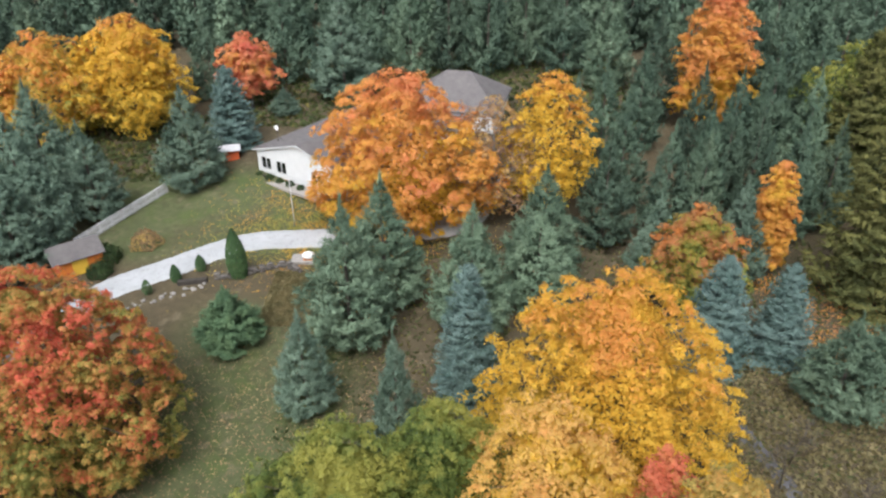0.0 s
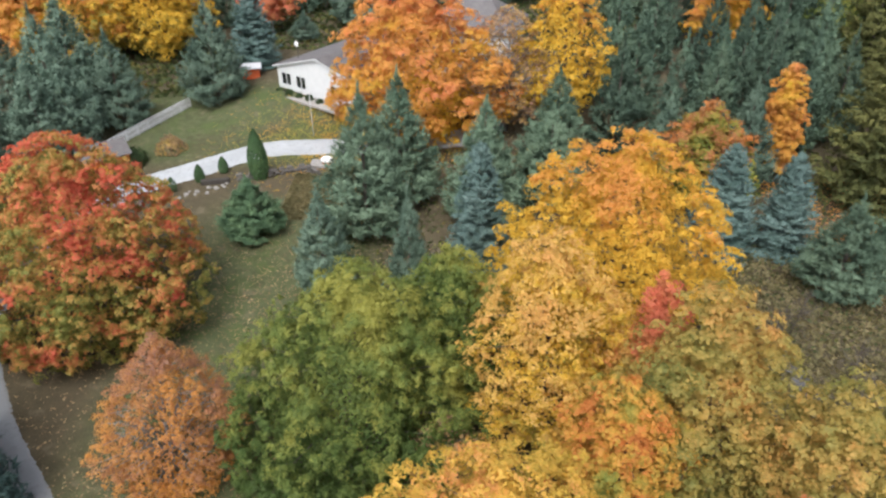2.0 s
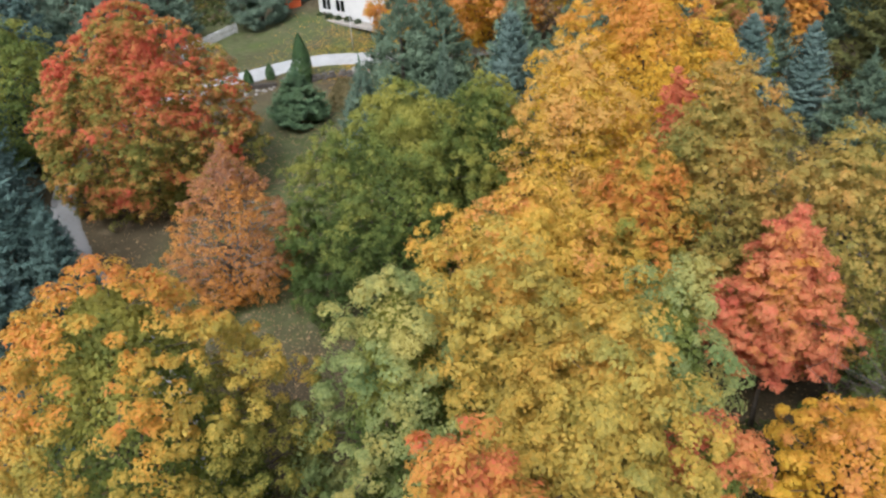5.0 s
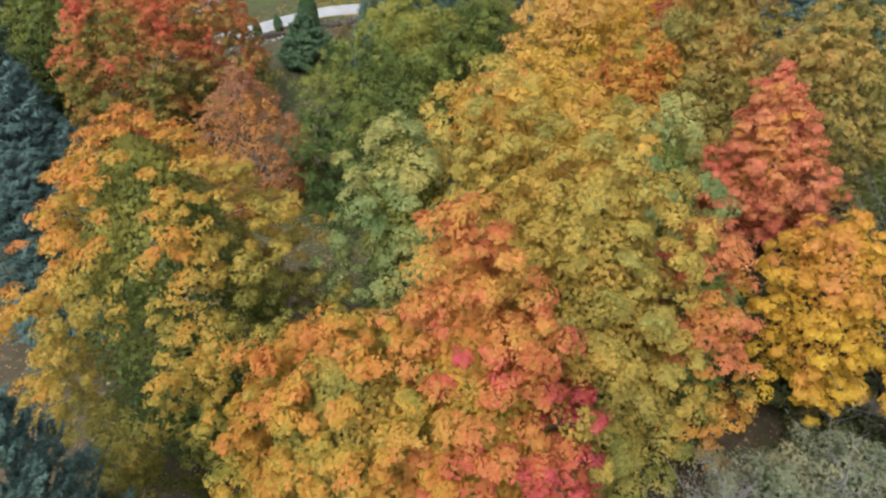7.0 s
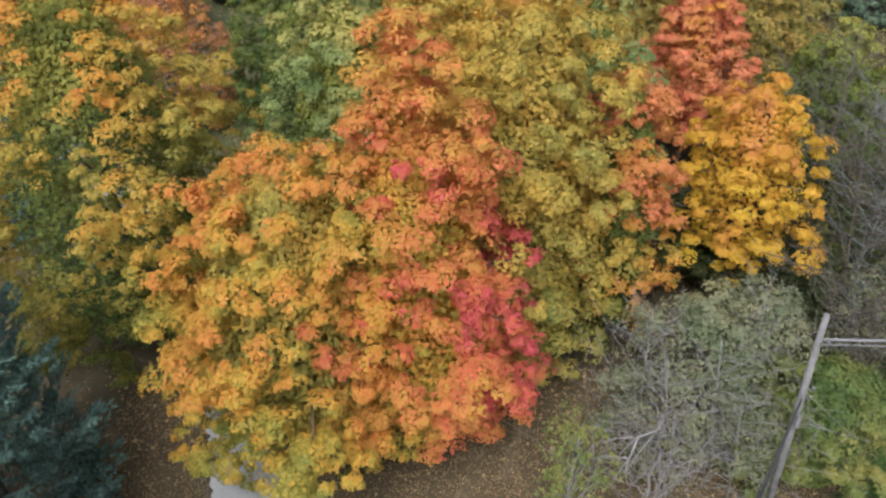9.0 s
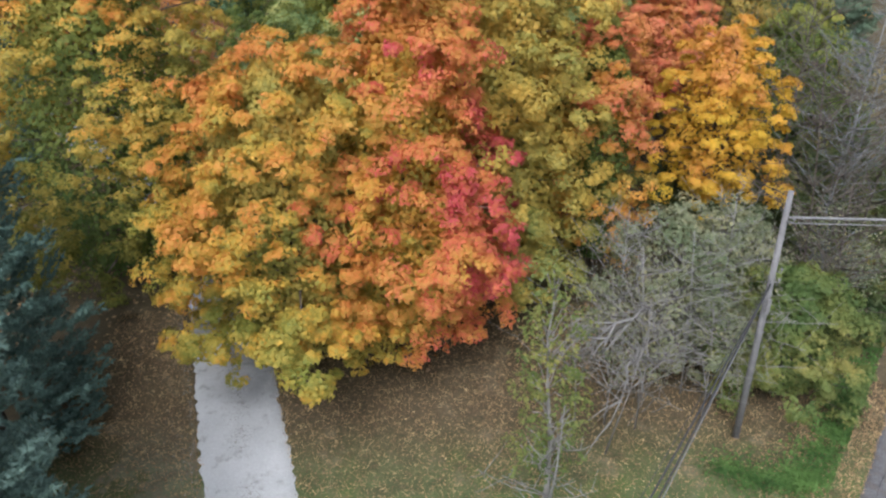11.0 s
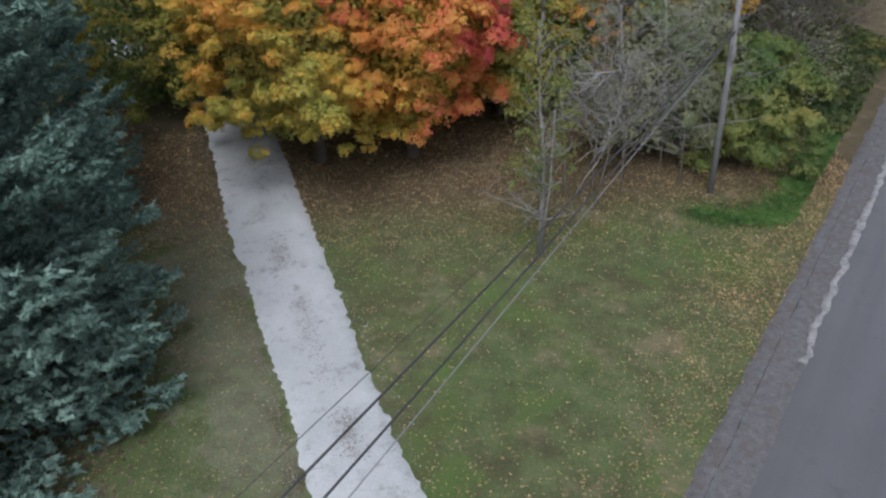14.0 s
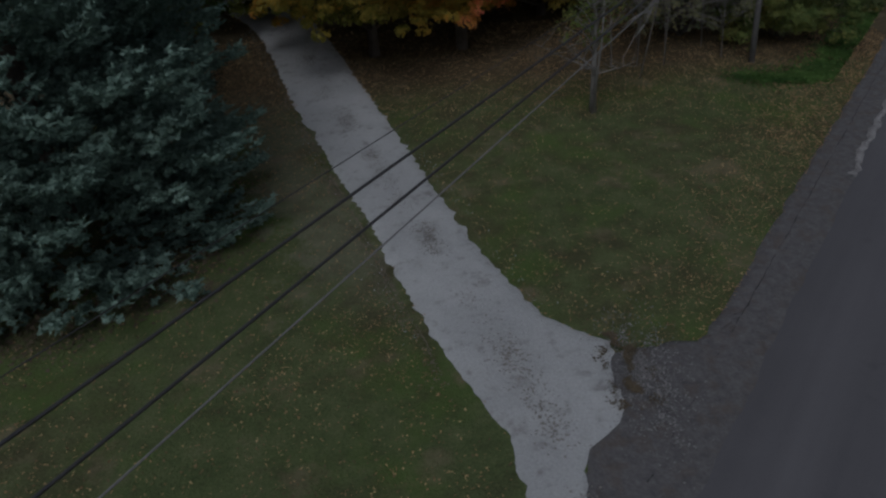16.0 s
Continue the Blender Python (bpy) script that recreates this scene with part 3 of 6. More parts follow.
def broadleaf(name, x, y, top, radius, low, mat, label, shape="egg", rc=0.8, leaf=0.13, total=40000, seed=0, flat=0.7, cover=1.12, sparse=0.0, limbs=26, trunk=0.2, bark=None, droop=0.0, group="", category="tree", lean=(0, 0), loose=None, inner=None, bough=2.1):
    """A tree with a tapered trunk, limbs to its tufts, and a crown of separate leaves. top: height above sea of the tip; low: height of the lowest leaves over the ground; rc: size of the tufts."""
    rng = np.random.default_rng(seed + 11)
    if loose is None:
        loose = 0.3 if y > 12 else 0.16
    if y > 12:
        cover, rc = cover * 1.2, rc * 0.82
    total, leaf = (total * 1.32, leaf * 0.88) if y < 12 else (total * 1.08, leaf * 0.93)
    z0 = height(x, y)
    tall = top - z0
    tree = empty(name, pose(x, y, z0), label, category, group)
    span = tall - low
    # boughs spread evenly over the crown's surface, each a dome of tufts, with some tufts inside
    hh = np.linspace(0.0, 1.0, 400)
    ring = profile(shape, hh) * 0.92 + 0.08
    area = np.cumsum(ring)
    surface_m2 = 2 * math.pi * radius * span * ring.mean()
    n = max(24, int(cover * surface_m2 / (math.pi * rc * rc)))
    rb = rc * bough
    nb = max(9, int(1.5 * surface_m2 / (math.pi * rb * rb)))
    bh = np.clip(np.interp((np.arange(nb) + 0.5 + 0.9 * (rng.random(nb) - 0.5)) / nb * area[-1], area, hh), 0, 1)
    bz = np.arange(nb) * 2.39996 + 0.4 * rng.standard_normal(nb)
    wob = 0.5 if y > 24 else 1.0

    def lobed(az, h):
        return 1 + wob * 0.09 * np.sin(3 * az + seed) + wob * 0.08 * np.sin(5 * az + 7 * h + seed * 2) + wob * 0.05 * np.sin(11 * h + 2 * az)
    br = np.maximum(radius * profile(shape, bh) * (lobed(bz, bh) + 0.05 * rng.standard_normal(nb)) - rb * 0.62, 0)
    brad = rb * (0.75 + 0.5 * rng.random(nb)) * (1 - 0.25 * bh)
    bc = np.stack([br * np.cos(bz), br * np.sin(bz), low + 0.25 * rb + (span - 0.9 * rb) * bh + 0.3 * rc * rng.standard_normal(nb)], 1)
    bo = unit(np.stack([np.cos(bz), np.sin(bz), 0.1 + 1.3 * bh], 1))
    even = int(n * 0.5)
    n += int(n * 0.25)
    pick = rng.choice(nb, n - even, p=brad ** 2 / np.sum(brad ** 2))
    dome = unit(unit(rng.standard_normal((n - even, 3))) + 0.75 * bo[pick] + np.array([0, 0, 0.3]))
    reach = np.where(rng.random(n - even) < 0.9, 0.8 + 0.25 * rng.random(n - even), 0.4 + 0.4 * rng.random(n - even))
    swollen = bc[pick] + dome * np.array([1.1, 1.1, 0.5 + 0.5 * flat]) * (brad[pick] * reach)[:, None]
    eh = np.clip(np.interp((np.arange(even) + 0.5 + 0.9 * (rng.random(even) - 0.5)) / even * area[-1], area, hh), 0, 1)
    ea = np.arange(even) * 2.39996 + 0.35 * rng.standard_normal(even)
    er = np.maximum(radius * profile(shape, eh) * lobed(ea, eh) * (0.8 + 0.14 * rng.random(even)) - 0.5 * rc, 0)
    spread_out = np.stack([er * np.cos(ea), er * np.sin(ea), low + (span - 0.5 * rc) * eh + 0.2 * rc * rng.standard_normal(even)], 1)
    centre = np.concatenate([spread_out, swollen])
    dome = np.concatenate([unit(np.stack([np.cos(ea), np.sin(ea), 0.2 + eh], 1)), dome])
    size_c = rc * (0.65 + 0.6 * rng.random(n))
    centre[:, 2] = np.clip(centre[:, 2], low + 0.1, tall - 0.35 * rc)
    hs = np.clip((centre[:, 2] - low) / span, 0, 1)
    cx, cy = centre[:, 0].copy(), centre[:, 1].copy()
    centre[:, 0] += lean[0] * hs
    centre[:, 1] += lean[1] * hs
    # each tuft is a dome, open below, of small sprays of leaves
    sprays = 8
    m = max(5, int(total * 0.8 / (n * sprays)))
    out = unit(unit(np.stack([cx, cy, np.full(n, 0.5 * radius)], 1)) + dome)[:, None]
    td = unit(unit(rng.standard_normal((n, sprays, 3))) + out * 0.75 + np.array([0, 0, 0.42]))
    tr = size_c[:, None] * (0.34 + 0.16 * rng.random((n, sprays)))
    tc = centre[:, None] + td * np.array([1.1, 1.1, flat]) * (size_c[:, None] * (0.6 + 0.2 * rng.random((n, sprays))))[..., None]
    tc[..., 2] -= droop * size_c[:, None] * rng.random((n, sprays))
    d = unit(rng.standard_normal((n, sprays, m, 3)) + 0.8 * td[:, :, None] + np.array([0, 0, 0.3]))
    shell = 0.7 + 0.36 * np.sqrt(rng.random((n, sprays, m, 1))) + loose * rng.standard_normal((n, sprays, m, 1))
    pos = tc[:, :, None] + d * np.array([1.1, 1.1, 0.85]) * shell * tr[..., None, None]
    pos[..., 2] -= droop * 0.5 * tr[..., None] * rng.random((n, sprays, m)) ** 2
    keep = rng.random((n, sprays, m)) > sparse * rng.random((n, sprays, 1)) * 1.6
    nor = unit(d + td[:, :, None] * 0.7 + np.array([0, 0, 0.45]) + 0.3 * rng.standard_normal(d.shape))
    alo = unit(rng.standard_normal(d.shape) + 0.4 * d + np.array([0, 0, -0.25 - droop]))
    pos, nor, alo = pos[keep], nor[keep], alo[keep]
    size = leaf * (0.65 + 0.7 * rng.random(len(pos)))
    # leaves deeper in the crown, which turn last; green ones also darken shaded gaps
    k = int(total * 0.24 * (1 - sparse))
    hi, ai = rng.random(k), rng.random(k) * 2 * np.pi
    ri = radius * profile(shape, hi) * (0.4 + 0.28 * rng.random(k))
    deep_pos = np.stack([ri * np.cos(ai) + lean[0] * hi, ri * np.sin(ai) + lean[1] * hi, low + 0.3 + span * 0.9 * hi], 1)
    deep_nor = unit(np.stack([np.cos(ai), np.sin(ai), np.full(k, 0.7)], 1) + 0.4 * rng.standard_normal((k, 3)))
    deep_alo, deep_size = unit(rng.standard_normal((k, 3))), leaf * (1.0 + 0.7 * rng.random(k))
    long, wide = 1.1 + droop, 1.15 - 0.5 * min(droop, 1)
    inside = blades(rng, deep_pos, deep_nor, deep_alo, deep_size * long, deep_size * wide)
    outside = blades(rng, pos, nor, alo, size * long, size * wide)
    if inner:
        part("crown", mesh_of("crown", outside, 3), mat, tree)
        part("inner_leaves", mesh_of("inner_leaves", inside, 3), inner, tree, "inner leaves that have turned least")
    else:
        part("crown", mesh_of("crown", np.concatenate([outside, inside]), 3), mat, tree)
    bm = bmesh.new()
    bend = [Vector((0.25 * math.sin(seed + k * 1.3) * k / 5 + lean[0] * k / 5 * 0.8, 0.25 * math.cos(seed * 2 + k) * k / 5 + lean[1] * k / 5 * 0.8, tall * 0.92 * k / 5 - (0.15 if k == 0 else 0))) for k in range(6)]
    tube(bm, bend, [trunk * (1.35 if k == 0 else 1.0) * (1 - 0.17 * k) for k in range(6)], 8)
    for i in rng.permutation(n)[:limbs]:
        c = Vector(centre[i])
        hfrom = max(low * 0.75, min(c.z - 0.45 * math.hypot(c.x, c.y) - 0.4, tall * 0.85))
        k = max(0.0, min(4.99, 5 * hfrom / (tall * 0.92)))
        a = bend[int(k)].lerp(bend[int(k) + 1], k - int(k))
        mid = a.lerp(c, 0.55) + Vector((0, 0, 0.12 * (c - a).length))
        r = max(0.02, trunk * 0.42 * (1 - hfrom / tall))
        tube(bm, [a, mid, c], [r, r * 0.6, 0.015], 5)
    part("trunk", bm, bark or BARK, tree)
    return tree


def B(name, label, *a, **k):
    return broadleaf(name, *a, label=label, **k)


B("maple_tree", "large rounded maple turning red, orange and green", -27.9, 39.6, 17.5, 7.75, -0.1, LEAF["red_green"], rc=0.52, cover=1.25, leaf=0.165, total=66000, seed=1, shape="skirt", bough=2.3)
B("ornamental_tree", "small rust-orange tree with fine thinning leaves", -17.6, 26.4, 12.1, 3.9, -0.1, LEAF["rust"], rc=0.36, leaf=0.1, total=34000, seed=2, shape="spade", sparse=0.55, limbs=150, trunk=0.14, droop=0.3, loose=0.4, lean=(0.7, 0.4), bark=BARK_PALE)
B("green_tree", "broad leafy tree, still green with yellowing tips", -7.6, 27.6, 14.9, 7.0, -0.4, LEAF["green"], rc=0.5, bough=2.4, leaf=0.13, total=92000, seed=3, droop=0.7, shape="skirt", lean=(1.4, 1.4), loose=0.36)
B("green_tree", "smaller green tree leaning out of a broad green one", -1.6, 32.2, 14.3, 4.0, 0.6, LEAF["green"], rc=0.48, bough=2.4, leaf=0.13, total=34000, seed=4, droop=0.7, loose=0.36)
B("maple_tree", "tall golden maple with an orange top", 8.8, 37.2, 19.2, 7.6, 0.6, LEAF["gold"], rc=0.6, bough=2.7, leaf=0.15, total=66000, seed=5, shape="skirt")
B("maple_tree", "pale gold maple with a thinning peach top", 3.8, 29.0, 17.2, 4.5, 1.2, LEAF["pale"], rc=0.55, bough=2.7, leaf=0.13, total=44000, seed=6, sparse=0.2, loose=0.36)
B("maple_tree", "slender maple with a coral-red top", 9.0, 27.6, 16.1, 1.9, 2.5, LEAF["pink"], rc=0.6, leaf=0.14, total=18000, seed=7, shape="cone")
B("maple_tree", "olive-gold maple among other maples", 11.2, 23.8, 17.5, 4.3, 1.2, LEAF["olive_brown"], rc=0.62, bough=2.8, leaf=0.14, total=48000, seed=8)
B("maple_tree", "olive maple turning orange among taller maples", 6.8, 21.4, 14.4, 3.4, 0.8, LEAF["olive_orange"], rc=0.62, bough=2.6, leaf=0.14, total=34000, seed=33)
B("maple_tree", "olive and orange maple beside a scarlet one", 15.6, 19.4, 15.9, 4.5, 1.2, LEAF["olive_brown"], rc=0.62, bough=2.8, leaf=0.14, total=44000, seed=9)
B("maple_tree", "narrow coral-red maple with layered branches", 11.9, 15.6, 14.2, 2.95, 4.0, LEAF["red"], rc=0.5, leaf=0.13, total=34000, seed=10, inner=LEAF["red"], cover=1.0, shape="cone", trunk=0.13, flat=0.34, bough=2.6)
B("maple_tree", "golden maple with a peach-orange top", 0.9, 16.0, 15.0, 5.7, 1.0, LEAF["peach_gold"], rc=0.6, bough=2.9, leaf=0.13, total=56000, seed=12)
B("maple_tree", "tall olive maple turning gold", -0.3, 8.6, 16.8, 2.9, 1.6, LEAF["gold_olive"], rc=0.62, leaf=0.12, total=42000, seed=13, inner=LEAF["olive"], shape="column", flat=0.8, bough=2.2)
B("maple_tree", "tall olive-gold maple in dense rounded tufts", 2.9, 3.9, 16.5, 3.2, 0.7, LEAF["gold_olive"], rc=0.62, leaf=0.115, total=64000, seed=14, inner=LEAF["olive"], shape="column", flat=0.8, cover=1.05, bough=2.3)
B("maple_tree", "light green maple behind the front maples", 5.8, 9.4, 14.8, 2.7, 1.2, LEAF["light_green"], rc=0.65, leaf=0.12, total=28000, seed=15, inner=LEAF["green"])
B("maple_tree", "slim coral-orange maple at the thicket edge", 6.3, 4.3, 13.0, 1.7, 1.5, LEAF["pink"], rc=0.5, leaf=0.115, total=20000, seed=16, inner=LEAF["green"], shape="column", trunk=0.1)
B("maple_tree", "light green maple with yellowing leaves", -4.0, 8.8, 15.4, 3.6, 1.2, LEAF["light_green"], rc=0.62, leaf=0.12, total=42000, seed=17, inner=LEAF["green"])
B("maple_tree", "tall red and orange maple beside the driveway", -1.1, 0.1, 16.4, 4.2, 1.4, LEAF["red_orange"], rc=0.56, leaf=0.11, total=76000, seed=18, inner=LEAF["gold_orange"], cover=1.25, flat=0.55, shape="cone", droop=0.2, trunk=0.22, bough=2.4)
B("maple_tree", "golden-orange maple overhanging the gravel driveway", -4.9, -0.1, 13.0, 4.75, 1.5, LEAF["gold_orange"], rc=0.5, cover=1.25, leaf=0.11, total=84000, seed=19, inner=LEAF["olive"], droop=0.2, trunk=0.2, shape="skirt", flat=0.5, bough=2.5)
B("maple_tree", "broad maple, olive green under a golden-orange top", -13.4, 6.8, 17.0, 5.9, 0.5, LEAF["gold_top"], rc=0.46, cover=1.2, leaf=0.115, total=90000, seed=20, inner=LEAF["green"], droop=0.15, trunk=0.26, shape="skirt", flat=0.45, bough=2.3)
B("maple_tree", "thin yellow-orange tree with bare branches showing", 11.6, 6.4, 11.9, 3.1, 2.8, LEAF["gold_clear"], rc=0.42, leaf=0.115, total=24000, seed=21, sparse=0.1, cover=0.6, limbs=90, trunk=0.15, flat=0.5, bough=2.6)
B("maple_tree", "big round orange maple in front of the house", -6.6, 71.0, 20.6, 8.6, 0.6, LEAF["orange"], rc=1.0, leaf=0.24, total=42000, seed=22, shape="skirt")
B("maple_tree", "golden maple with a full yellow top by the house", 8.4, 72.5, 20.2, 4.6, 1.5, LEAF["gold"], rc=0.8, leaf=0.22, total=15000, seed=23, sparse=0.35, limbs=60)
B("maple_tree", "brown thinning maple with bare grey twigs", 2.6, 72.0, 17.8, 4.3, 1.0, LEAF["rust_thin"], rc=0.5, leaf=0.2, total=13000, seed=60, sparse=0.8, cover=0.8, limbs=160, loose=0.6, bark=BARK_PALE)
B("maple_tree", "golden maple at the forest edge", -43.6, 95.5, 20.4, 7.4, 0.2, LEAF["gold"], rc=1.0, leaf=0.28, total=22000, seed=24)
B("maple_tree", "golden maple with an orange top by the forest", -53.0, 93.0, 19.0, 8.0, 0.2, LEAF["gold_orange"], rc=1.0, leaf=0.28, total=22000, seed=25)
B("maple_tree", "orange maple at the wood edge", -58.5, 88.0, 16.5, 5.0, 1.0, LEAF["orange"], rc=0.9, leaf=0.28, total=14000, seed=32)
B("maple_tree", "small bright red maple behind the house", -29.6, 101.0, 17.0, 3.8, 2.0, LEAF["red"], rc=0.8, leaf=0.26, total=12000, seed=26)
B("maple_tree", "red-topped maple behind golden maples", -45.0, 101.0, 19.4, 4.6, 1.0, LEAF["olive_orange"], rc=0.9, leaf=0.26, total=12000, seed=61)
B("green_tree", "yellow-green broadleaf tree at the pine wood edge", 44.0, 84.0, 20.0, 5.4, 1.0, LEAF["green"], rc=0.9, leaf=0.24, total=18000, seed=62)
B("green_tree", "dull green tree beyond the bend of the drive", -40.0, 43.5, 15.6, 4.6, 0.5, LEAF["green"], rc=0.7, leaf=0.17, total=24000, seed=63)
B("ornamental_tree", "small pinkish-brown tree with few dry leaves", -1.6, 25.6, 7.6, 1.9, 0.3, LEAF["rust_thin"], rc=0.36, leaf=0.11, total=7000, seed=64, sparse=0.7, limbs=70, trunk=0.06, loose=0.5, bark=BARK_PALE)
B("maple_tree", "golden-orange tree among dark pines", 30.6, 93.5, 25.2, 4.6, 1.0, LEAF["orange"], rc=0.9, leaf=0.26, total=24000, seed=27, shape="skirt")
B("maple_tree", "slim orange maple squeezed between conifers", 27.6, 62.4, 15.0, 1.7, 1.0, LEAF["orange"], rc=0.5, leaf=0.2, total=11000, seed=28, shape="column", trunk=0.1)
B("maple_tree", "rounded rust and green tree among conifers", 19.2, 56.6, 13.6, 4.0, 0.6, LEAF["rust_green"], rc=0.6, leaf=0.18, total=26000, seed=29)


# ---- conifers ----
def conifer_mesh(tall, radius, seed, levels, per, steps, twig, curve=0.85, tip_up=0.35, low=0.05, blade=0.3, sides=(-1, 0, 1)):
    """Whorls of branches, each set with needle sprays that spread sideways and turn up at the tip."""
    rng = np.random.default_rng(seed)
    f = np.linspace(0, 1, levels) ** 0.9
    rows = []
    for lv in f:
        k = max(3, int(per * (0.45 + 0.55 * (1 - lv))))
        for j in range(k):
            rows.append((lv + rng.normal(0, 1.3 / levels), 2 * np.pi * (j + rng.random()) / k, 0.66 + 0.46 * rng.random()))
    rows = np.array(rows)
    lv, az, ln = np.clip(rows[:, 0], 0, 1), rows[:, 1], rows[:, 2]
    length = radius * (1 - lv) ** curve * ln * (1 + 0.12 * np.sin(2 * az + seed)) + 0.12
    z = tall * (low + (0.985 - low) * lv)
    n = len(rows)
    d = np.stack([np.cos(az), np.sin(az), np.zeros(n)], 1)
    s = np.stack([-np.sin(az), np.cos(az), np.zeros(n)], 1)
    u = (0.22 + 0.78 * np.linspace(0, 1, steps) ** 0.8)[None, :] * np.ones((n, 1))
    u = np.clip(u + rng.normal(0, 0.05, u.shape), 0.1, 1.05)
    slope = (-0.28 + 0.75 * lv)[:, None]
    rise = slope * u + tip_up * np.maximum(u - 0.55, 0) ** 1.5
    base = np.zeros((n, 1, 3)); base[:, 0, 2] = z
    out = []
    for side in sides:
        spread = side * (0.10 + 0.26 * (1 - u)) * length[:, None] * (0.7 + 0.6 * rng.random(u.shape))
        p = base + d[:, None] * (u * length[:, None])[..., None] + s[:, None] * spread[..., None]
        p[..., 2] += rise * length[:, None] - 0.10 * np.abs(spread) + rng.normal(0, 0.05, u.shape)
        a = unit(d[:, None] * 1.0 + s[:, None] * (side * 0.75) + np.stack([np.zeros_like(u), np.zeros_like(u), 0.7 + 0.3 * lv[:, None] + 0.4 * rng.standard_normal(u.shape)], -1))
        nn = unit(np.array([0, 0, 0.8]) + 0.6 * d[:, None] + 0.6 * rng.standard_normal(p.shape))
        L = twig * (0.7 + 0.7 * rng.random(u.shape)) * (0.6 + 0.4 * (1 - lv[:, None]))
        out.append(blades(rng, p.reshape(-1, 3), nn.reshape(-1, 3), a.reshape(-1, 3), L.ravel(), L.ravel() * blade, 0.05))
    # the leader
    k = 14
    zz = tall * (0.93 + 0.07 * rng.random(k))
    p = np.stack([rng.normal(0, 0.03, k), rng.normal(0, 0.03, k), zz], 1)
    out.append(blades(rng, p, unit(rng.standard_normal((k, 3)) * np.array([1, 1, 0.2])), np.tile([0, 0, 1.0], (k, 1)), np.full(k, twig), np.full(k, twig * 0.3)))
    return mesh_of("crown", np.concatenate(out), 3)


def pine_mesh(tall, radius, seed, branches, plumes, needles, size, wide=0.16):
    """A pine of upswept limbs: each limb carries soft brushes of needles that all point up and out along it, with dark gaps between."""
    rng = np.random.default_rng(seed)
    lv = (np.arange(branches) + rng.random(branches)) / branches
    lv = 1 - (1 - lv) ** 0.66
    az = np.arange(branches) * 2.39996 + 0.5 * rng.standard_normal(branches)
    body = np.clip(np.where(lv < 0.2, 0.86 + 0.7 * lv, 1.0 * ((1 - lv) / 0.8) ** 1.02), 0, 1)
    length = radius * body * (0.74 + 0.3 * rng.random(branches)) * (1 + 0.07 * np.sin(3 * az + seed)) + 0.06
    tilt = 0.05 + 0.7 * lv + 0.08 * rng.standard_normal(branches)
    root = tall * (0.04 + 0.9 * lv)
    d = np.stack([np.cos(az), np.sin(az), np.zeros(branches)], 1)[:, None]
    s = np.stack([-np.sin(az), np.cos(az), np.zeros(branches)], 1)[:, None]
    u = 0.42 + 0.58 * np.sqrt(rng.random((branches, plumes)))
    u[:, 0] = 1.0
    side = rng.uniform(-1, 1, u.shape) * (1.25 - u) * 0.4
    side[:, 0] = 0
    L = length[:, None]
    p = d * (u * L)[..., None] + s * (side * L)[..., None]
    p[..., 2] += root[:, None] + L * (np.tan(tilt)[:, None] * u * 0.55 + 0.3 * np.maximum(u - 0.45, 0) ** 1.5) + rng.normal(0, 0.06, u.shape)
    axis = unit(d + s * (side * 1.6)[..., None] + np.stack([0 * u, 0 * u, 0.7 + 1.0 * lv[:, None] + 0.3 * rng.random(u.shape)], -1))
    long = size * (0.75 + 0.5 * rng.random(u.shape)) * (0.5 + 0.5 * (1 - lv[:, None]))
    f = rng.random((branches, plumes, needles))
    q = p[:, :, None] + axis[:, :, None] * ((f - 0.6) * long[..., None])[..., None] + 0.1 * size * rng.standard_normal((branches, plumes, needles, 3))
    a = unit(axis[:, :, None] + 0.42 * rng.standard_normal(q.shape))
    nn = unit(np.array([0, 0, 0.5]) + 0.5 * d[:, :, None] + 0.55 * rng.standard_normal(q.shape))
    ln = (long[..., None] * (0.5 + 0.4 * rng.random(f.shape))).ravel()
    out = [blades(rng, q.reshape(-1, 3), nn.reshape(-1, 3), a.reshape(-1, 3), ln, ln * wide, 0.04)]
    k = 18
    zz = tall * (0.92 + 0.08 * rng.random(k))
    tip = np.stack([rng.normal(0, 0.03, k), rng.normal(0, 0.03, k), zz], 1)
    out.append(blades(rng, tip, unit(rng.standard_normal((k, 3)) * np.array([1, 1, 0.2])), unit(np.tile([0, 0, 1.0], (k, 1)) + 0.15 * rng.standard_normal((k, 3))), np.full(k, size), np.full(k, size * 0.16)))
    return mesh_of("crown", np.concatenate(out), 3)


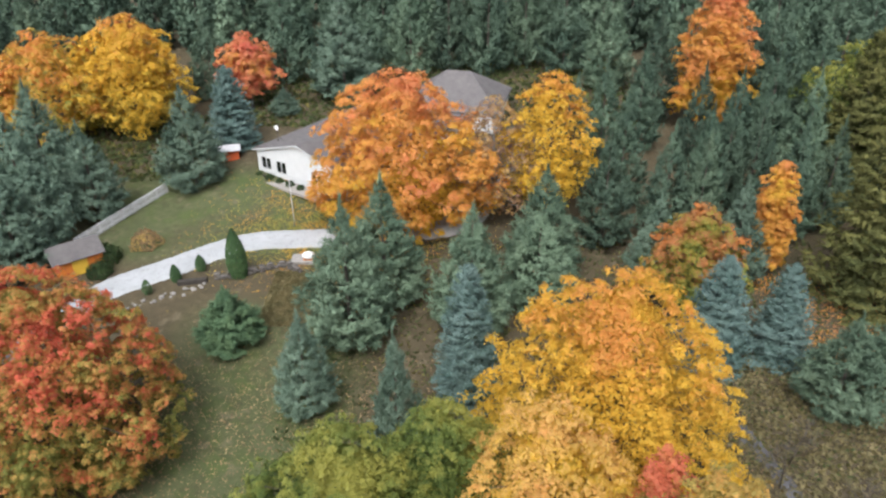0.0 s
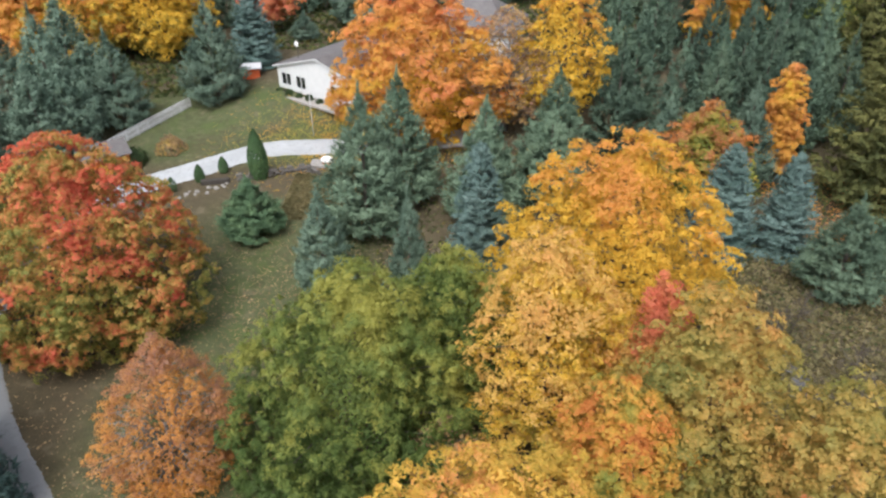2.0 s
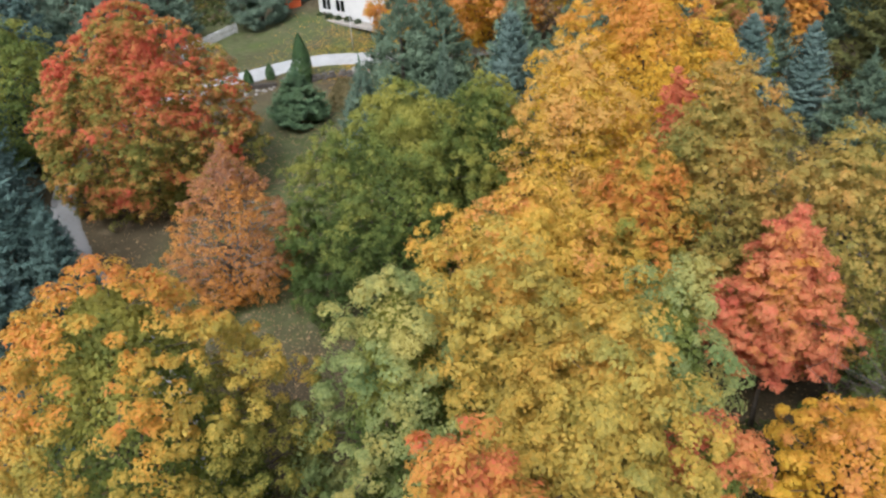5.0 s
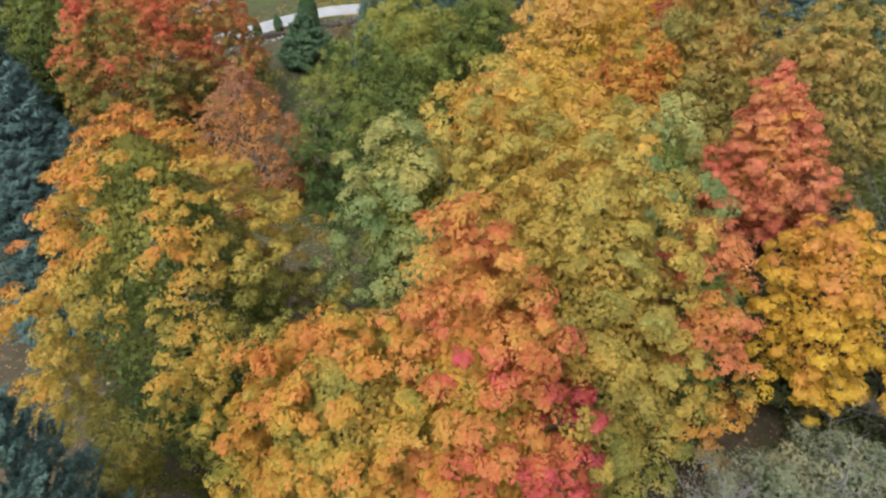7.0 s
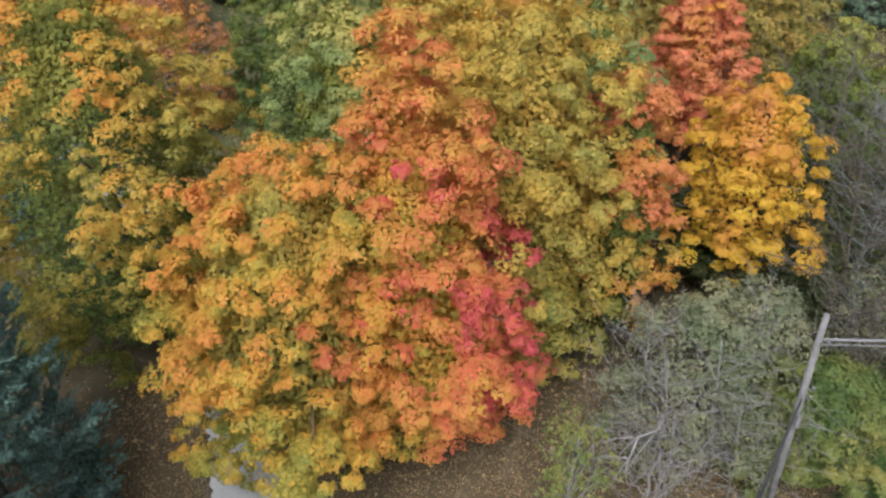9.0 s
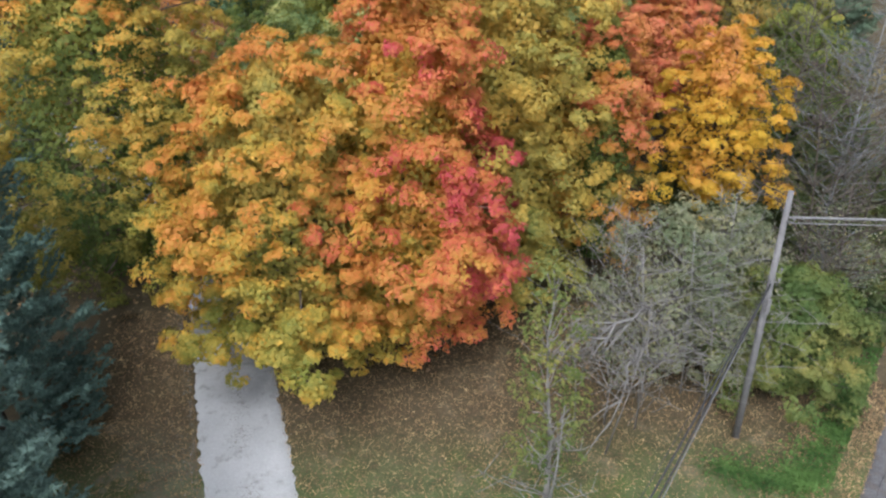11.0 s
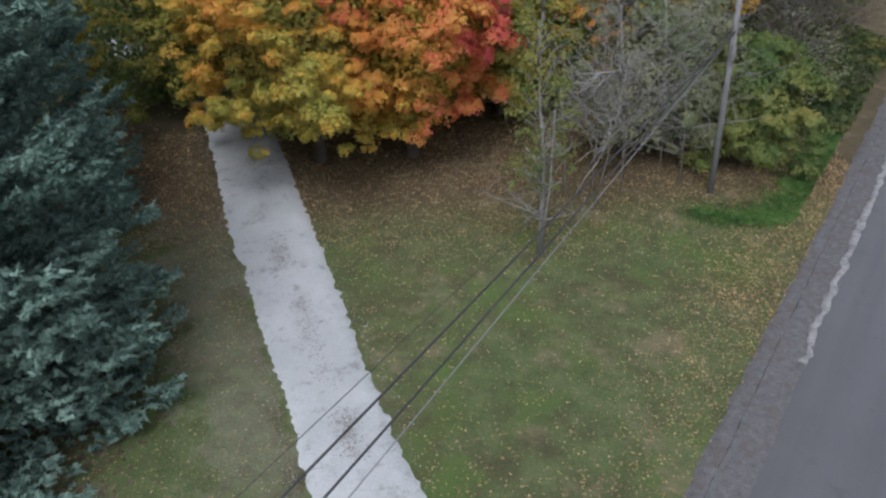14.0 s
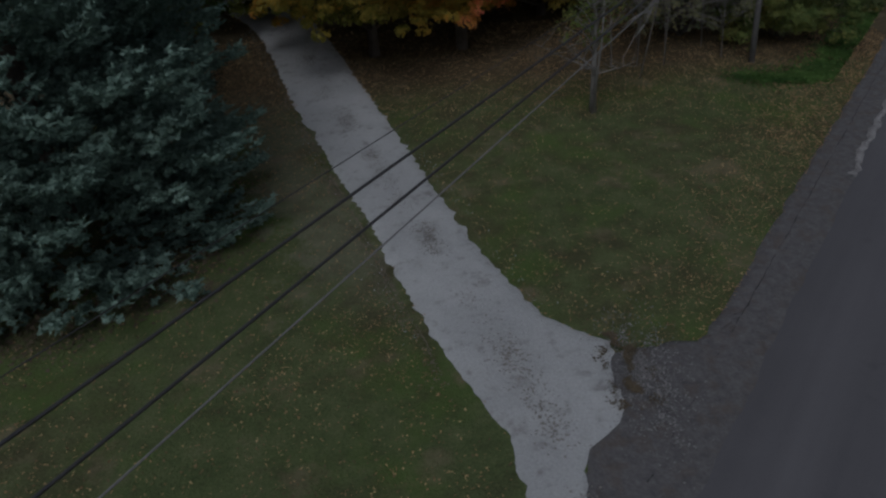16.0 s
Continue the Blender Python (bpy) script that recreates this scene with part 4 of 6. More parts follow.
def plumed_spruce_mesh(tall, radius, seed, levels, per, plumes, needles, curve=0.62, fine=1.0):
    """A close view of a spruce: tiers of branches that sag and lift at the tip, each hung with plumes of short stiff needles."""
    rng = np.random.default_rng(seed)
    rows = []
    for lv in np.linspace(0, 1, levels) ** 0.92:
        k = max(4, int(per * (0.3 + 0.7 * (1 - lv))))
        for j in range(k):
            rows.append((lv + rng.normal(0, 2.2 / levels), 2 * np.pi * (j + 0.8 * rng.random()) / k + lv * 40, 0.72 + 0.36 * rng.random()))
    rows = np.array(rows)
    lv, az, ln = np.clip(rows[:, 0], 0, 1), rows[:, 1], rows[:, 2]
    base = np.clip(0.84 + 1.5 * lv, 0, 1)
    length = radius * (1 - lv) ** curve * base * ln + 0.1
    z = tall * (0.03 + 0.95 * lv)
    n = len(rows)
    d = np.stack([np.cos(az), np.sin(az), np.zeros(n)], 1)[:, None]
    s = np.stack([-np.sin(az), np.cos(az), np.zeros(n)], 1)[:, None]
    u = 0.2 + 0.8 * np.sqrt(rng.random((n, plumes)))
    u[:, 0] = 1.0
    side = rng.uniform(-1, 1, (n, plumes))
    side[:, 0] = 0
    L = length[:, None]
    p = d * (u * L)[..., None] + s * (side * 0.3 * (1.15 - u) * L)[..., None]
    p[..., 2] += z[:, None] + ((-0.3 + 0.8 * lv[:, None] + rng.normal(0, 0.1, (n, 1))) * u + 0.7 * np.maximum(u - 0.5, 0) ** 1.5) * L + rng.normal(0, 0.07, u.shape)
    axis = unit(d + s * (side * 0.9)[..., None] + np.stack([0 * u, 0 * u, 0.3 + 0.5 * lv[:, None] + 0.6 * rng.random(u.shape)], -1))
    long = fine * (0.26 + 0.16 * rng.random(u.shape)) * (0.65 + 0.35 * (1 - lv[:, None]))
    f = rng.random((n, plumes, needles))
    q = p[:, :, None] + axis[:, :, None] * ((f - 0.55) * long[..., None])[..., None]
    a = unit(axis[:, :, None] + 0.62 * rng.standard_normal(q.shape) + np.array([0, 0, 0.12]))
    nn = unit(np.array([0, 0, 0.7]) + 0.9 * rng.standard_normal(q.shape))
    size = fine * (0.085 + 0.05 * rng.random(f.size))
    out = blades(rng, q.reshape(-1, 3), nn.reshape(-1, 3), a.reshape(-1, 3), size * 1.5, size * 0.55, 0.04)
    return mesh_of("crown", out, 3)


def trunk_mesh(tall, r):
    bm = bmesh.new()
    tube(bm, [(0, 0, -0.2), (0, 0, tall * 0.3), (0.03, 0, tall * 0.65), (0, 0, tall * 0.96)], [r * 1.25, r * 0.85, r * 0.45, 0.02], 7)
    me = bpy.data.meshes.new("trunk")
    bm.to_mesh(me)
    bm.free()
    me.materials.append(BARK)
    return me


SHAPES = {}


def conifer(name, x, y, top, radius, mat, label, shape, group="", turn=None):
    """shape: a key of PROTO; the shared meshes are scaled to the tree's height and width."""
    z0 = height(x, y)
    key = (shape, mat.name)
    if key not in SHAPES:
        crown = PROTO[shape].copy()
        crown.materials.clear()
        crown.materials.append(mat)
        SHAPES[key] = (crown, trunk_mesh(10.0, 0.16))
    turn = random.random() * 360 if turn is None else turn
    tree = empty(name, pose(x, y, z0, rz=turn), label, "conifer", group)
    tree.scale = (radius / 3.0, radius / 3.0, (top - z0) / 10.0)
    part("crown", SHAPES[key][0], None, tree)
    part("trunk", SHAPES[key][1], None, tree)
    return tree


FIVE = (-1, -0.5, 0, 0.5, 1)
SEVEN = (-1, -0.7, -0.35, 0, 0.35, 0.7, 1)
PROTO = {
    "near_a": conifer_mesh(10, 3, 1, 46, 14, 8, 0.46, 0.72, 0.5, 0.03, 0.24, SEVEN),
    "near_b": conifer_mesh(10, 3, 2, 42, 14, 8, 0.47, 0.6, 0.55, 0.03, 0.24, SEVEN),
    "mid_a": conifer_mesh(10, 3, 3, 34, 12, 8, 0.46, 0.68, 0.45, 0.04, 0.32, FIVE),
    "mid_b": conifer_mesh(10, 3, 4, 32, 12, 8, 0.48, 0.58, 0.55, 0.04, 0.32, FIVE),
    "pine_a": pine_mesh(10, 3, 21, 250, 6, 8, 0.74, 0.22),
    "pine_b": pine_mesh(10, 3, 22, 230, 6, 8, 0.78, 0.22),
    "pine_mid_a": pine_mesh(10, 3, 23, 165, 5, 6, 0.92, 0.28),
    "pine_mid_b": pine_mesh(10, 3, 24, 155, 5, 6, 0.96, 0.28),
    "pine_far_a": pine_mesh(10, 3, 25, 110, 4, 5, 1.2, 0.4),
    "pine_far_b": pine_mesh(10, 3, 26, 105, 4, 5, 1.25, 0.4),
    "pine_yew": pine_mesh(10, 3, 27, 240, 6, 10, 0.95, 0.22),
    "dense": plumed_spruce_mesh(10, 3, 7, 50, 23, 26, 15, 0.34, 0.82),
    "dense_b": plumed_spruce_mesh(10, 3, 8, 30, 20, 16, 14),
}
BLUE_L, SPR_L, PINE_L = "blue-grey spruce with dense pointed crown", "grey-green spruce with layered branches", "dark green pine with upswept branches"
conifer("spruce_tree", -13.0, -13.2, 14.7, 5.9, NEEDLE["teal"], "large blue spruce beside the driveway", "dense")
conifer("spruce_tree", -14.7, -3.5, 14.0, 4.0, NEEDLE["dark"], "dark spruce under the maples by the drive", "dense_b")
for x, y, t, r, sh in [(-24.6, 14.5, 12.0, 3.6, "near_b"), (-26.6, 22.8, 10.3, 2.3, "near_a"), (-30.4, 24.2, 14.6, 3.8, "mid_b"), (-35.5, 28.0, 13.0, 3.6, "mid_a"), (-40.5, 35.0, 14.0, 4.0, "mid_b"), (-43.0, 44.0, 15.5, 4.3, "mid_a"), (-45.0, 53.0, 16.0, 4.3, "mid_b")]:
    conifer("spruce_tree", x, y, t, r, NEEDLE["dark_teal"], "dark blue-green spruce beyond the driveway", sh)
NEAR = [(-7.2, 57.6, 16.0, 3.9, "pine", "pine_a"), (-9.7, 52.6, 16.2, 4.1, "pine", "pine_b"), (0.4, 54.2, 14.9, 3.7, "pine", "pine_a"), (0.0, 45.8, 14.3, 2.9, "blue", "near_b"),
        (-4.5, 37.6, 15.1, 2.3, "spruce", "pine_b"), (7.1, 62.5, 14.6, 3.7, "pine", "pine_b"), (6.2, 57.5, 13.0, 3.5, "pine", "pine_a"), (16.6, 59.8, 13.1, 2.7, "spruce", "pine_a"), (24.2, 61.0, 14.0, 2.8, "spruce", "pine_b"),
        (24.6, 50.5, 11.7, 2.6, "blue", "near_a"), (27.2, 45.0, 11.0, 3.4, "pine", "pine_b"), (19.6, 50.4, 12.4, 3.1, "blue", "near_a"), (-11.9, 44.4, 11.6, 2.5, "spruce", "pine_a"), (33.0, 47.5, 11.0, 3.3, "pine", "pine_a"), (33.6, 40.5, 10.2, 3.2, "pine", "pine_b")]
for x, y, t, r, mt, sh in NEAR:
    conifer("conifer_tree", x, y, t, r, NEEDLE[mt], BLUE_L if mt == "blue" else SPR_L if mt == "spruce" else PINE_L, sh, "conifers between drive and house")
conifer("yew_tree", -19.6, 51.8, 8.7, 2.8, NEEDLE["yew"], "rounded dark green yew on the lawn", "pine_yew")
conifer("larch_tree", 35.0, 58.0, 20.5, 5.2, NEEDLE["larch"], "yellow-green larch with layered branches at the forest edge", "mid_b")
conifer("larch_tree", 40.5, 76.0, 23.0, 4.6, NEEDLE["larch"], "distant yellow-green larch among pines", "mid_a")
for x, y, t, r, mt in [(-30.8, 79.0, 16.7, 4.0, "spruce"), (-28.6, 88.2, 16.0, 3.4, "blue"), (-24.2, 97.5, 10.6, 2.2, "spruce"), (-46.5, 77.0, 18.0, 4.2, "spruce"), (-39.6, 72.8, 15.0, 3.6, "spruce"), (-43.0, 66.5, 19.0, 4.4, "spruce"), (-42.5, 62.0, 15.0, 4.0, "spruce"), (-50, 70, 17, 4, "spruce"), (-48, 61, 15, 4, "spruce"), (-17, 104, 21.5, 5.0, "spruce")]:
    conifer("conifer_tree", x, y, t, r, NEEDLE[mt], SPR_L if mt != "pine" else PINE_L, "pine_a" if x < -35 else "near_b" if mt == "blue" else "pine_b", "conifers round the lawn")

# the wood behind: rows of pines, thinning out nowhere
rng = random.Random(5)
taken = [(-6.6, 71, 7.5), (6.6, 72.5, 5), (30.6, 93.5, 4), (27.6, 62.4, 2), (19.2, 57, 3.4), (35, 58, 4), (44, 84, 4), (-43.6, 97, 6), (-53, 95, 6), (-45, 101, 4), (-29.6, 101, 3.5), (40.5, 76, 3), (-30.8, 79, 3), (-28.6, 88, 3), (-24.2, 97.5, 2.5)] + [(x, y, 2.2) for x, y, *_ in NEAR]
PLANTED = [(15.3, 82.0, 18.5, 3.2), (11.7, 78.5, 17.8, 3.1), (16.3, 74.6, 17.0, 3.3), (25.8, 81.5, 18.0, 3.2), (19.6, 68.7, 16.0, 3.4), (24.3, 72.7, 16.5, 3.0), (26.7, 73.6, 16.9, 2.8), (29.9, 74.3, 16.7, 2.7), (29.5, 80.5, 17.9, 3.0), (34.8, 84.6, 18.6, 3.2),
           (31.9, 68.9, 16.5, 3.4), (36.2, 77.5, 18.6, 3.7), (36.0, 70.2, 15.9, 3.0), (42.0, 99.2, 19.9, 3.4), (38.0, 99.3, 19.9, 3.3), (42.9, 92.0, 19.5, 3.4), (22.8, 68.0, 15.5, 3.0), (13.4, 67.2, 15.9, 3.6), (28.6, 67.9, 15.3, 2.7), (24.0, 95.1, 21.6, 3.8), (20.4, 86.5, 18.9, 3.2),
           (-17.0, 108.5, 23.6, 6.2), (-26.5, 110.5, 23.5, 4.2), (-36.4, 106.0, 19.6, 4.2), (-8.2, 113.5, 24.5, 4.6), (-2.5, 116.3, 25.0, 4.6), (3.4, 114.2, 24.3, 4.7), (9.2, 117.8, 25.0, 4.6), (14.7, 113.4, 24.0, 4.8), (20.0, 106.2, 22.8, 4.4)]
wood = [(x, y, t, 0.84 * r) for x, y, t, r in PLANTED]
taken += [(x, y, 0.8 * r) for x, y, _, r in PLANTED]

for k in range(9000):
    y = rng.uniform(62, 172)
    x = rng.uniform(-14 - 0.62 * y, 14 + 0.62 * y)
    if x < 34 and y < 122 and x > -62 or (x < 40 and y < 80) or (x < -40 and y < 104):
        continue
    gap = 5.6 if y < 100 else 6.6
    if any((x - a) ** 2 + (y - b) ** 2 < (gap * 0.5 + c) ** 2 for a, b, c in taken):
        continue
    taken.append((x, y, gap * 0.5))
    wood.append((x, y, height(x, y) + rng.uniform(11.5, 18.0), rng.uniform(3.2, 4.6)))
wood = sorted(wood, key=lambda q: q[1])[:160]
for i, (x, y, t, r) in enumerate(wood):
    conifer("pine_tree", x, y, t, r, NEEDLE["pine"] if i % 4 == 1 else NEEDLE["far"], PINE_L, ("pine_mid_a" if i % 2 else "pine_mid_b") if y < 118 else ("pine_far_a" if i % 2 else "pine_far_b"), "pines of the wood")


def far_wood():
    """The wood that goes on all round, too far off to tell one tree from the next."""
    g = np.random.default_rng(3)
    out = []
    while len(out) < 420:
        x, y = g.uniform(-230, 230), g.uniform(-140, 300)
        if abs(x) < 24 + 0.66 * max(y, 0) + 30 and -20 < y < 176 or (abs(x) < 60 and -60 < y < 60) or abs((x - 2.81) * 0.792 - (y + 19.4) * 0.61) < 16:
            continue
        H, Rr = g.uniform(11, 17), g.uniform(3, 4.4)
        n = 60
        h = g.random(n) ** 1.2
        a = g.random(n) * 6.283
        rr = Rr * (1 - h) ** 0.8
        d = np.stack([np.cos(a), np.sin(a), 0.3 + 0 * a], 1)
        p = np.stack([x + rr * 0.75 * np.cos(a), y + rr * 0.75 * np.sin(a), height(x, y) + 0.6 + H * h], 1)
        L = 0.9 + 1.3 * (1 - h)
        out.append(blades(g, p, unit(np.array([0, 0, 1.0]) + 0.6 * d), unit(d), L * 1.3, L))
    tagged(part("far_wood", mesh_of("far_wood", np.concatenate(out), 3), NEEDLE["far"]), "distant dark green pine wood", "woods", kind="stuff")


far_wood()

# ---- thicket, sapling and bare trees by the road ----
B("thicket_bush", "tangled grey-green thicket with bare twigs", 8.2, -0.4, 7.2, 2.9, 0.2, LEAF["thicket"], shape="skirt", rc=0.55, loose=0.32, leaf=0.1, total=26000, seed=41, sparse=0.6, limbs=190, trunk=0.07, bark=TWIG_DARK, category="bush")
B("thicket_bush", "grey-green leafy thicket near the pole", 10.4, 0.6, 6.8, 2.8, 0.2, LEAF["thicket"], shape="skirt", rc=0.55, loose=0.32, leaf=0.1, total=20000, seed=42, sparse=0.6, limbs=140, trunk=0.06, bark=TWIG_DARK, category="bush")
B("green_bush", "yellow-green bush beside the utility pole", 11.9, -1.9, 5.7, 2.25, 0.3, LEAF["bush_green"], shape="skirt", rc=0.5, loose=0.3, leaf=0.1, total=26000, seed=43, sparse=0.25, limbs=40, trunk=0.06, category="bush")
B("sapling_tree", "thin grey sapling with few leaves on the lawn", 3.05, -7.3, 9.0, 0.85, 2.2, LEAF["bush_green"], shape="column", rc=0.3, leaf=0.09, total=2300, seed=44, sparse=0.7, loose=0.3, limbs=50, trunk=0.1, bark=BARK_PALE, lean=(-0.15, 0.3))


B("thicket_bush", "grey tangle of roadside brush with few leaves", 15.8, 3.6, 5.2, 2.2, 0.2, LEAF["thicket"], shape="skirt", rc=0.55, leaf=0.1, total=3500, seed=45, sparse=0.7, limbs=110, trunk=0.06, bark=TWIG_GREY, category="bush")
# brush in the shade-darkened leaf colour fills the gaps behind the yellow tree
B("thicket_bush", "grey-green roadside brush behind bare trees", 17.4, 9.0, 6.4, 2.8, 0.2, LEAF["under_shade"], shape="skirt", rc=0.6, leaf=0.11, total=6000, seed=46, sparse=0.5, limbs=80, trunk=0.06, bark=TWIG_GREY, category="bush")
B("thicket_bush", "dark leafy undergrowth below the yellow tree", 13.0, 7.6, 6.2, 3.4, 0.1, LEAF["under_shade"], shape="skirt", rc=0.6, leaf=0.13, total=16000, seed=48, sparse=0.3, limbs=40, trunk=0.06, category="bush")
B("thicket_bush", "dull green brush under the roadside trees", 15.4, 9.8, 6.8, 3.4, 0.1, LEAF["under_shade"], shape="skirt", rc=0.6, leaf=0.13, total=14000, seed=49, sparse=0.4, limbs=40, trunk=0.06, category="bush")
B("thicket_bush", "grey-green brush beyond the bare trees", 19.6, 13.0, 6.8, 3.2, 0.1, LEAF["under_shade"], shape="skirt", rc=0.6, leaf=0.13, total=12000, seed=51, sparse=0.5, limbs=60, trunk=0.06, bark=TWIG_GREY, category="bush")
B("green_tree", "dull green tree behind the roadside brush", 17.6, 13.0, 11.5, 3.6, 0.5, LEAF["green"], rc=0.7, leaf=0.14, total=24000, seed=47)


def bare_tree(x, y, tall, label, seed, spread=0.5, r0=0.13, n=26, bark=BARK_PALE, category="tree", name="bare_tree"):
    r = random.Random(seed)
    z0 = height(x, y)
    tree = empty(name, pose(x, y, z0), label, category)
    bm = bmesh.new()
    lean = Vector((r.uniform(-0.12, 0.12), r.uniform(-0.12, 0.12), 1)) * tall
    tube(bm, [(0, 0, -0.1), lean * 0.5 + Vector((0.1, 0, 0)), lean], [r0, r0 * 0.6, 0.015], 6)
    part("trunk", bm, bark, tree)
    for _ in range(n):
        bm = bmesh.new()
        h = r.uniform(0.25, 0.95)
        a = lean * h
        az = r.uniform(0, 6.28)
        d = Vector((math.cos(az), math.sin(az), r.uniform(0.2, 0.9))) * tall * spread * (1.1 - h) * r.uniform(0.5, 1.1)
        mid = a + d * 0.5 + Vector((r.uniform(-.2, .2), r.uniform(-.2, .2), 0))
        tube(bm, [a, mid, a + d], [r0 * 0.4 * (1.1 - h) + 0.012, r0 * 0.2 + 0.004, 0.008], 4)
        split = name == "bare_sapling"
        if split:
            branch = part("branch", bm, bark, tree)
        for _ in range(6):
            if split:
                bm = bmesh.new()
            q = a.lerp(a + d, r.uniform(0.3, 1))
            e = Vector((r.uniform(-1, 1), r.uniform(-1, 1), r.uniform(-0.2, 0.9))) * d.length * 0.4
            tube(bm, [q, q + e * 0.6, q + e + Vector((0, 0, 0.1))], [0.3 * min(r0, 0.047), 0.2 * min(r0, 0.047), 0.005], 3)
            if split:
                part("twig", bm, bark, branch)
        if not split:
            part("branch", bm, bark, tree)
    return tree


for x, y, t, s in [(14.6, 2.4, 10.5, 1), (16.4, 5.6, 10.5, 2), (14.4, 0.0, 7.0, 3), (15.0, 7.5, 12.0, 5), (18.5, 8.0, 11.0, 6), (19.4, 7.4, 8.0, 7)]:
    bare_tree(x, y, t, "leafless grey tree with tangled branches by the road", s, 0.62, 0.05, 46, TWIG_GREY if s % 2 == 0 else BARK)
for x, y, t, s in [(6.6, -3.6, 5.2, 11), (5.6, -3.4, 4.6, 12), (9.0, -3.2, 4.6, 13), (4.6, -3.4, 4.0, 14), (5.4, -4.6, 5.6, 15)]:
    bare_tree(x, y, t, "pale dead brush stems at the thicket edge", s, 0.75, 0.03, 20, BARK_PALE, "shrub", "bare_shrub")
for x, y, t, s in [(7.0, -2.4, 6.6, 31), (8.6, -2.0, 6.8, 32), (6.2, -1.0, 6.6, 33), (9.8, -0.8, 6.8, 34)]:
    bare_tree(x, y, t, "tall pale bare stems rising through the thicket", s, 0.75, 0.026, 26, TWIG_PALE, "shrub", "bare_shrub")
bare_tree(3.0, -7.4, 5.2, "dead grey sapling with bare lower branches", 37, 0.55, 0.05, 12, TWIG_PALE, "sapling", "bare_sapling")


def dead_branch(a, b, seed):
    """A fallen bleached limb caught in the brush, with forked ends."""
    r = random.Random(seed)
    a, b = Vector(a), Vector(b)
    th = empty("dead_branch", pose(*a), "bleached dead branch hanging out of the thicket", "branch")
    b, a = b - a, Vector((0, 0, 0))
    bm = bmesh.new()
    pts = [a.lerp(b, k / 5) + Vector((r.uniform(-.15, .15), r.uniform(-.15, .15), 0.35 * math.sin(k / 5 * 3.1))) for k in range(6)]
    tube(bm, pts, [0.06, 0.055, 0.045, 0.035, 0.025, 0.012], 6)
    part("limb", bm, TWIG_PALE, th)
    for k in range(9):
        q = pts[1 + k % 5]
        e = (b - a).normalized() * r.uniform(0.3, 1.0) + Vector((r.uniform(-.9, .9), r.uniform(-.9, .9), r.uniform(-.9, .3)))
        bm = bmesh.new()
        tube(bm, [q, q + e * 0.5 + Vector((0, 0, 0.12)), q + e], [0.028, 0.018, 0.008], 5)
        part("twig", bm, TWIG_PALE, th)


dead_branch((6.9, -2.6, 4.4), (4.6, -5.2, 4.6), 3)
dead_branch((6.6, -3.0, 3.2), (5.2, -5.4, 2.2), 4)
for x, y, t, s in [(20.5, 37.5, 4.0, 21), (21.8, 39.5, 4.5, 22), (24.2, 35.0, 3.6, 23), (23.5, 31.5, 4.0, 24)]:
    bare_tree(x, y, t, "bare reddish shrub in dry grass", s, 0.6, 0.05, 22, BARK, "shrub", "bare_shrub")


# ---- utility pole and cables ----
def pole():
    z0 = height(9.9, -4.0)
    p = empty("utility_pole", pose(9.9, -4.0, z0), "weathered grey wooden utility pole at the roadside", "utility pole")
    bm = bmesh.new()
    tube(bm, [(0, 0, -0.3), (0.03, 0.15, 4.4), (0.08, 0.35, 8.85)], [0.118, 0.105, 0.082], 12)
    part("shaft", bm, POLE_WOOD, p)
    for z in (8.0, 6.35, 6.0):
        bm = bmesh.new()
        tube(bm, [(0.05, 0.2, z), (0.2, 0.05, z), (0.2, 0.05, z + 0.14)], [0.02, 0.02, 0.05], 8)
        part("insulator", bm, POLE_WOOD, p)
    bm = bmesh.new()
    box(bm, pose(0.0, -0.06, 5.0), 0.12, 0.08, 0.5, 0.01)
    part("cable_clamp", bm, POLE_WOOD, p)


pole()


def cable(a, b, sag, r, mat, label):
    a, b = Vector(a), Vector(b)
    bm = bmesh.new()
    pts = [a.lerp(b, k / 40) - Vector((0, 0, 4 * sag * (k / 40) * (1 - k / 40))) for k in range(41)]
    tube(bm, pts, [r] * 41, 6)
    tagged(part("cable", bm, mat), label, "cable", "overhead cables")


for (dx, dy), za, slope, r, mat in (((-0.588, -0.805), 6.05, 0.079, 0.024, WIRE), ((-0.577, -0.811), 6.0, 0.094, 0.024, WIRE), ((-0.572, -0.813), 6.0, 0.109, 0.014, WIRE_PALE), ((-0.598, -0.798), 6.2, 0.07, 0.008, WIRE)):
    cable((10.0, -3.75, za), (10.0 + dx * 46, -3.75 + dy * 46, za - slope * 46), 0.05, r, mat, "overhead cable strung from the pole along the road")
for za, r in ((8.2, 0.04), (8.02, 0.018)):
    cable((10.05, -3.75, za), (40.0, -5.2, za + 0.35), 0.25, r, WIRE_PALE, "pale overhead cable crossing the road")


# ---- the house and its yard ----
HD, HN = Vector((0.82, -0.572, 0)), Vector((0.572, 0.82, 0))


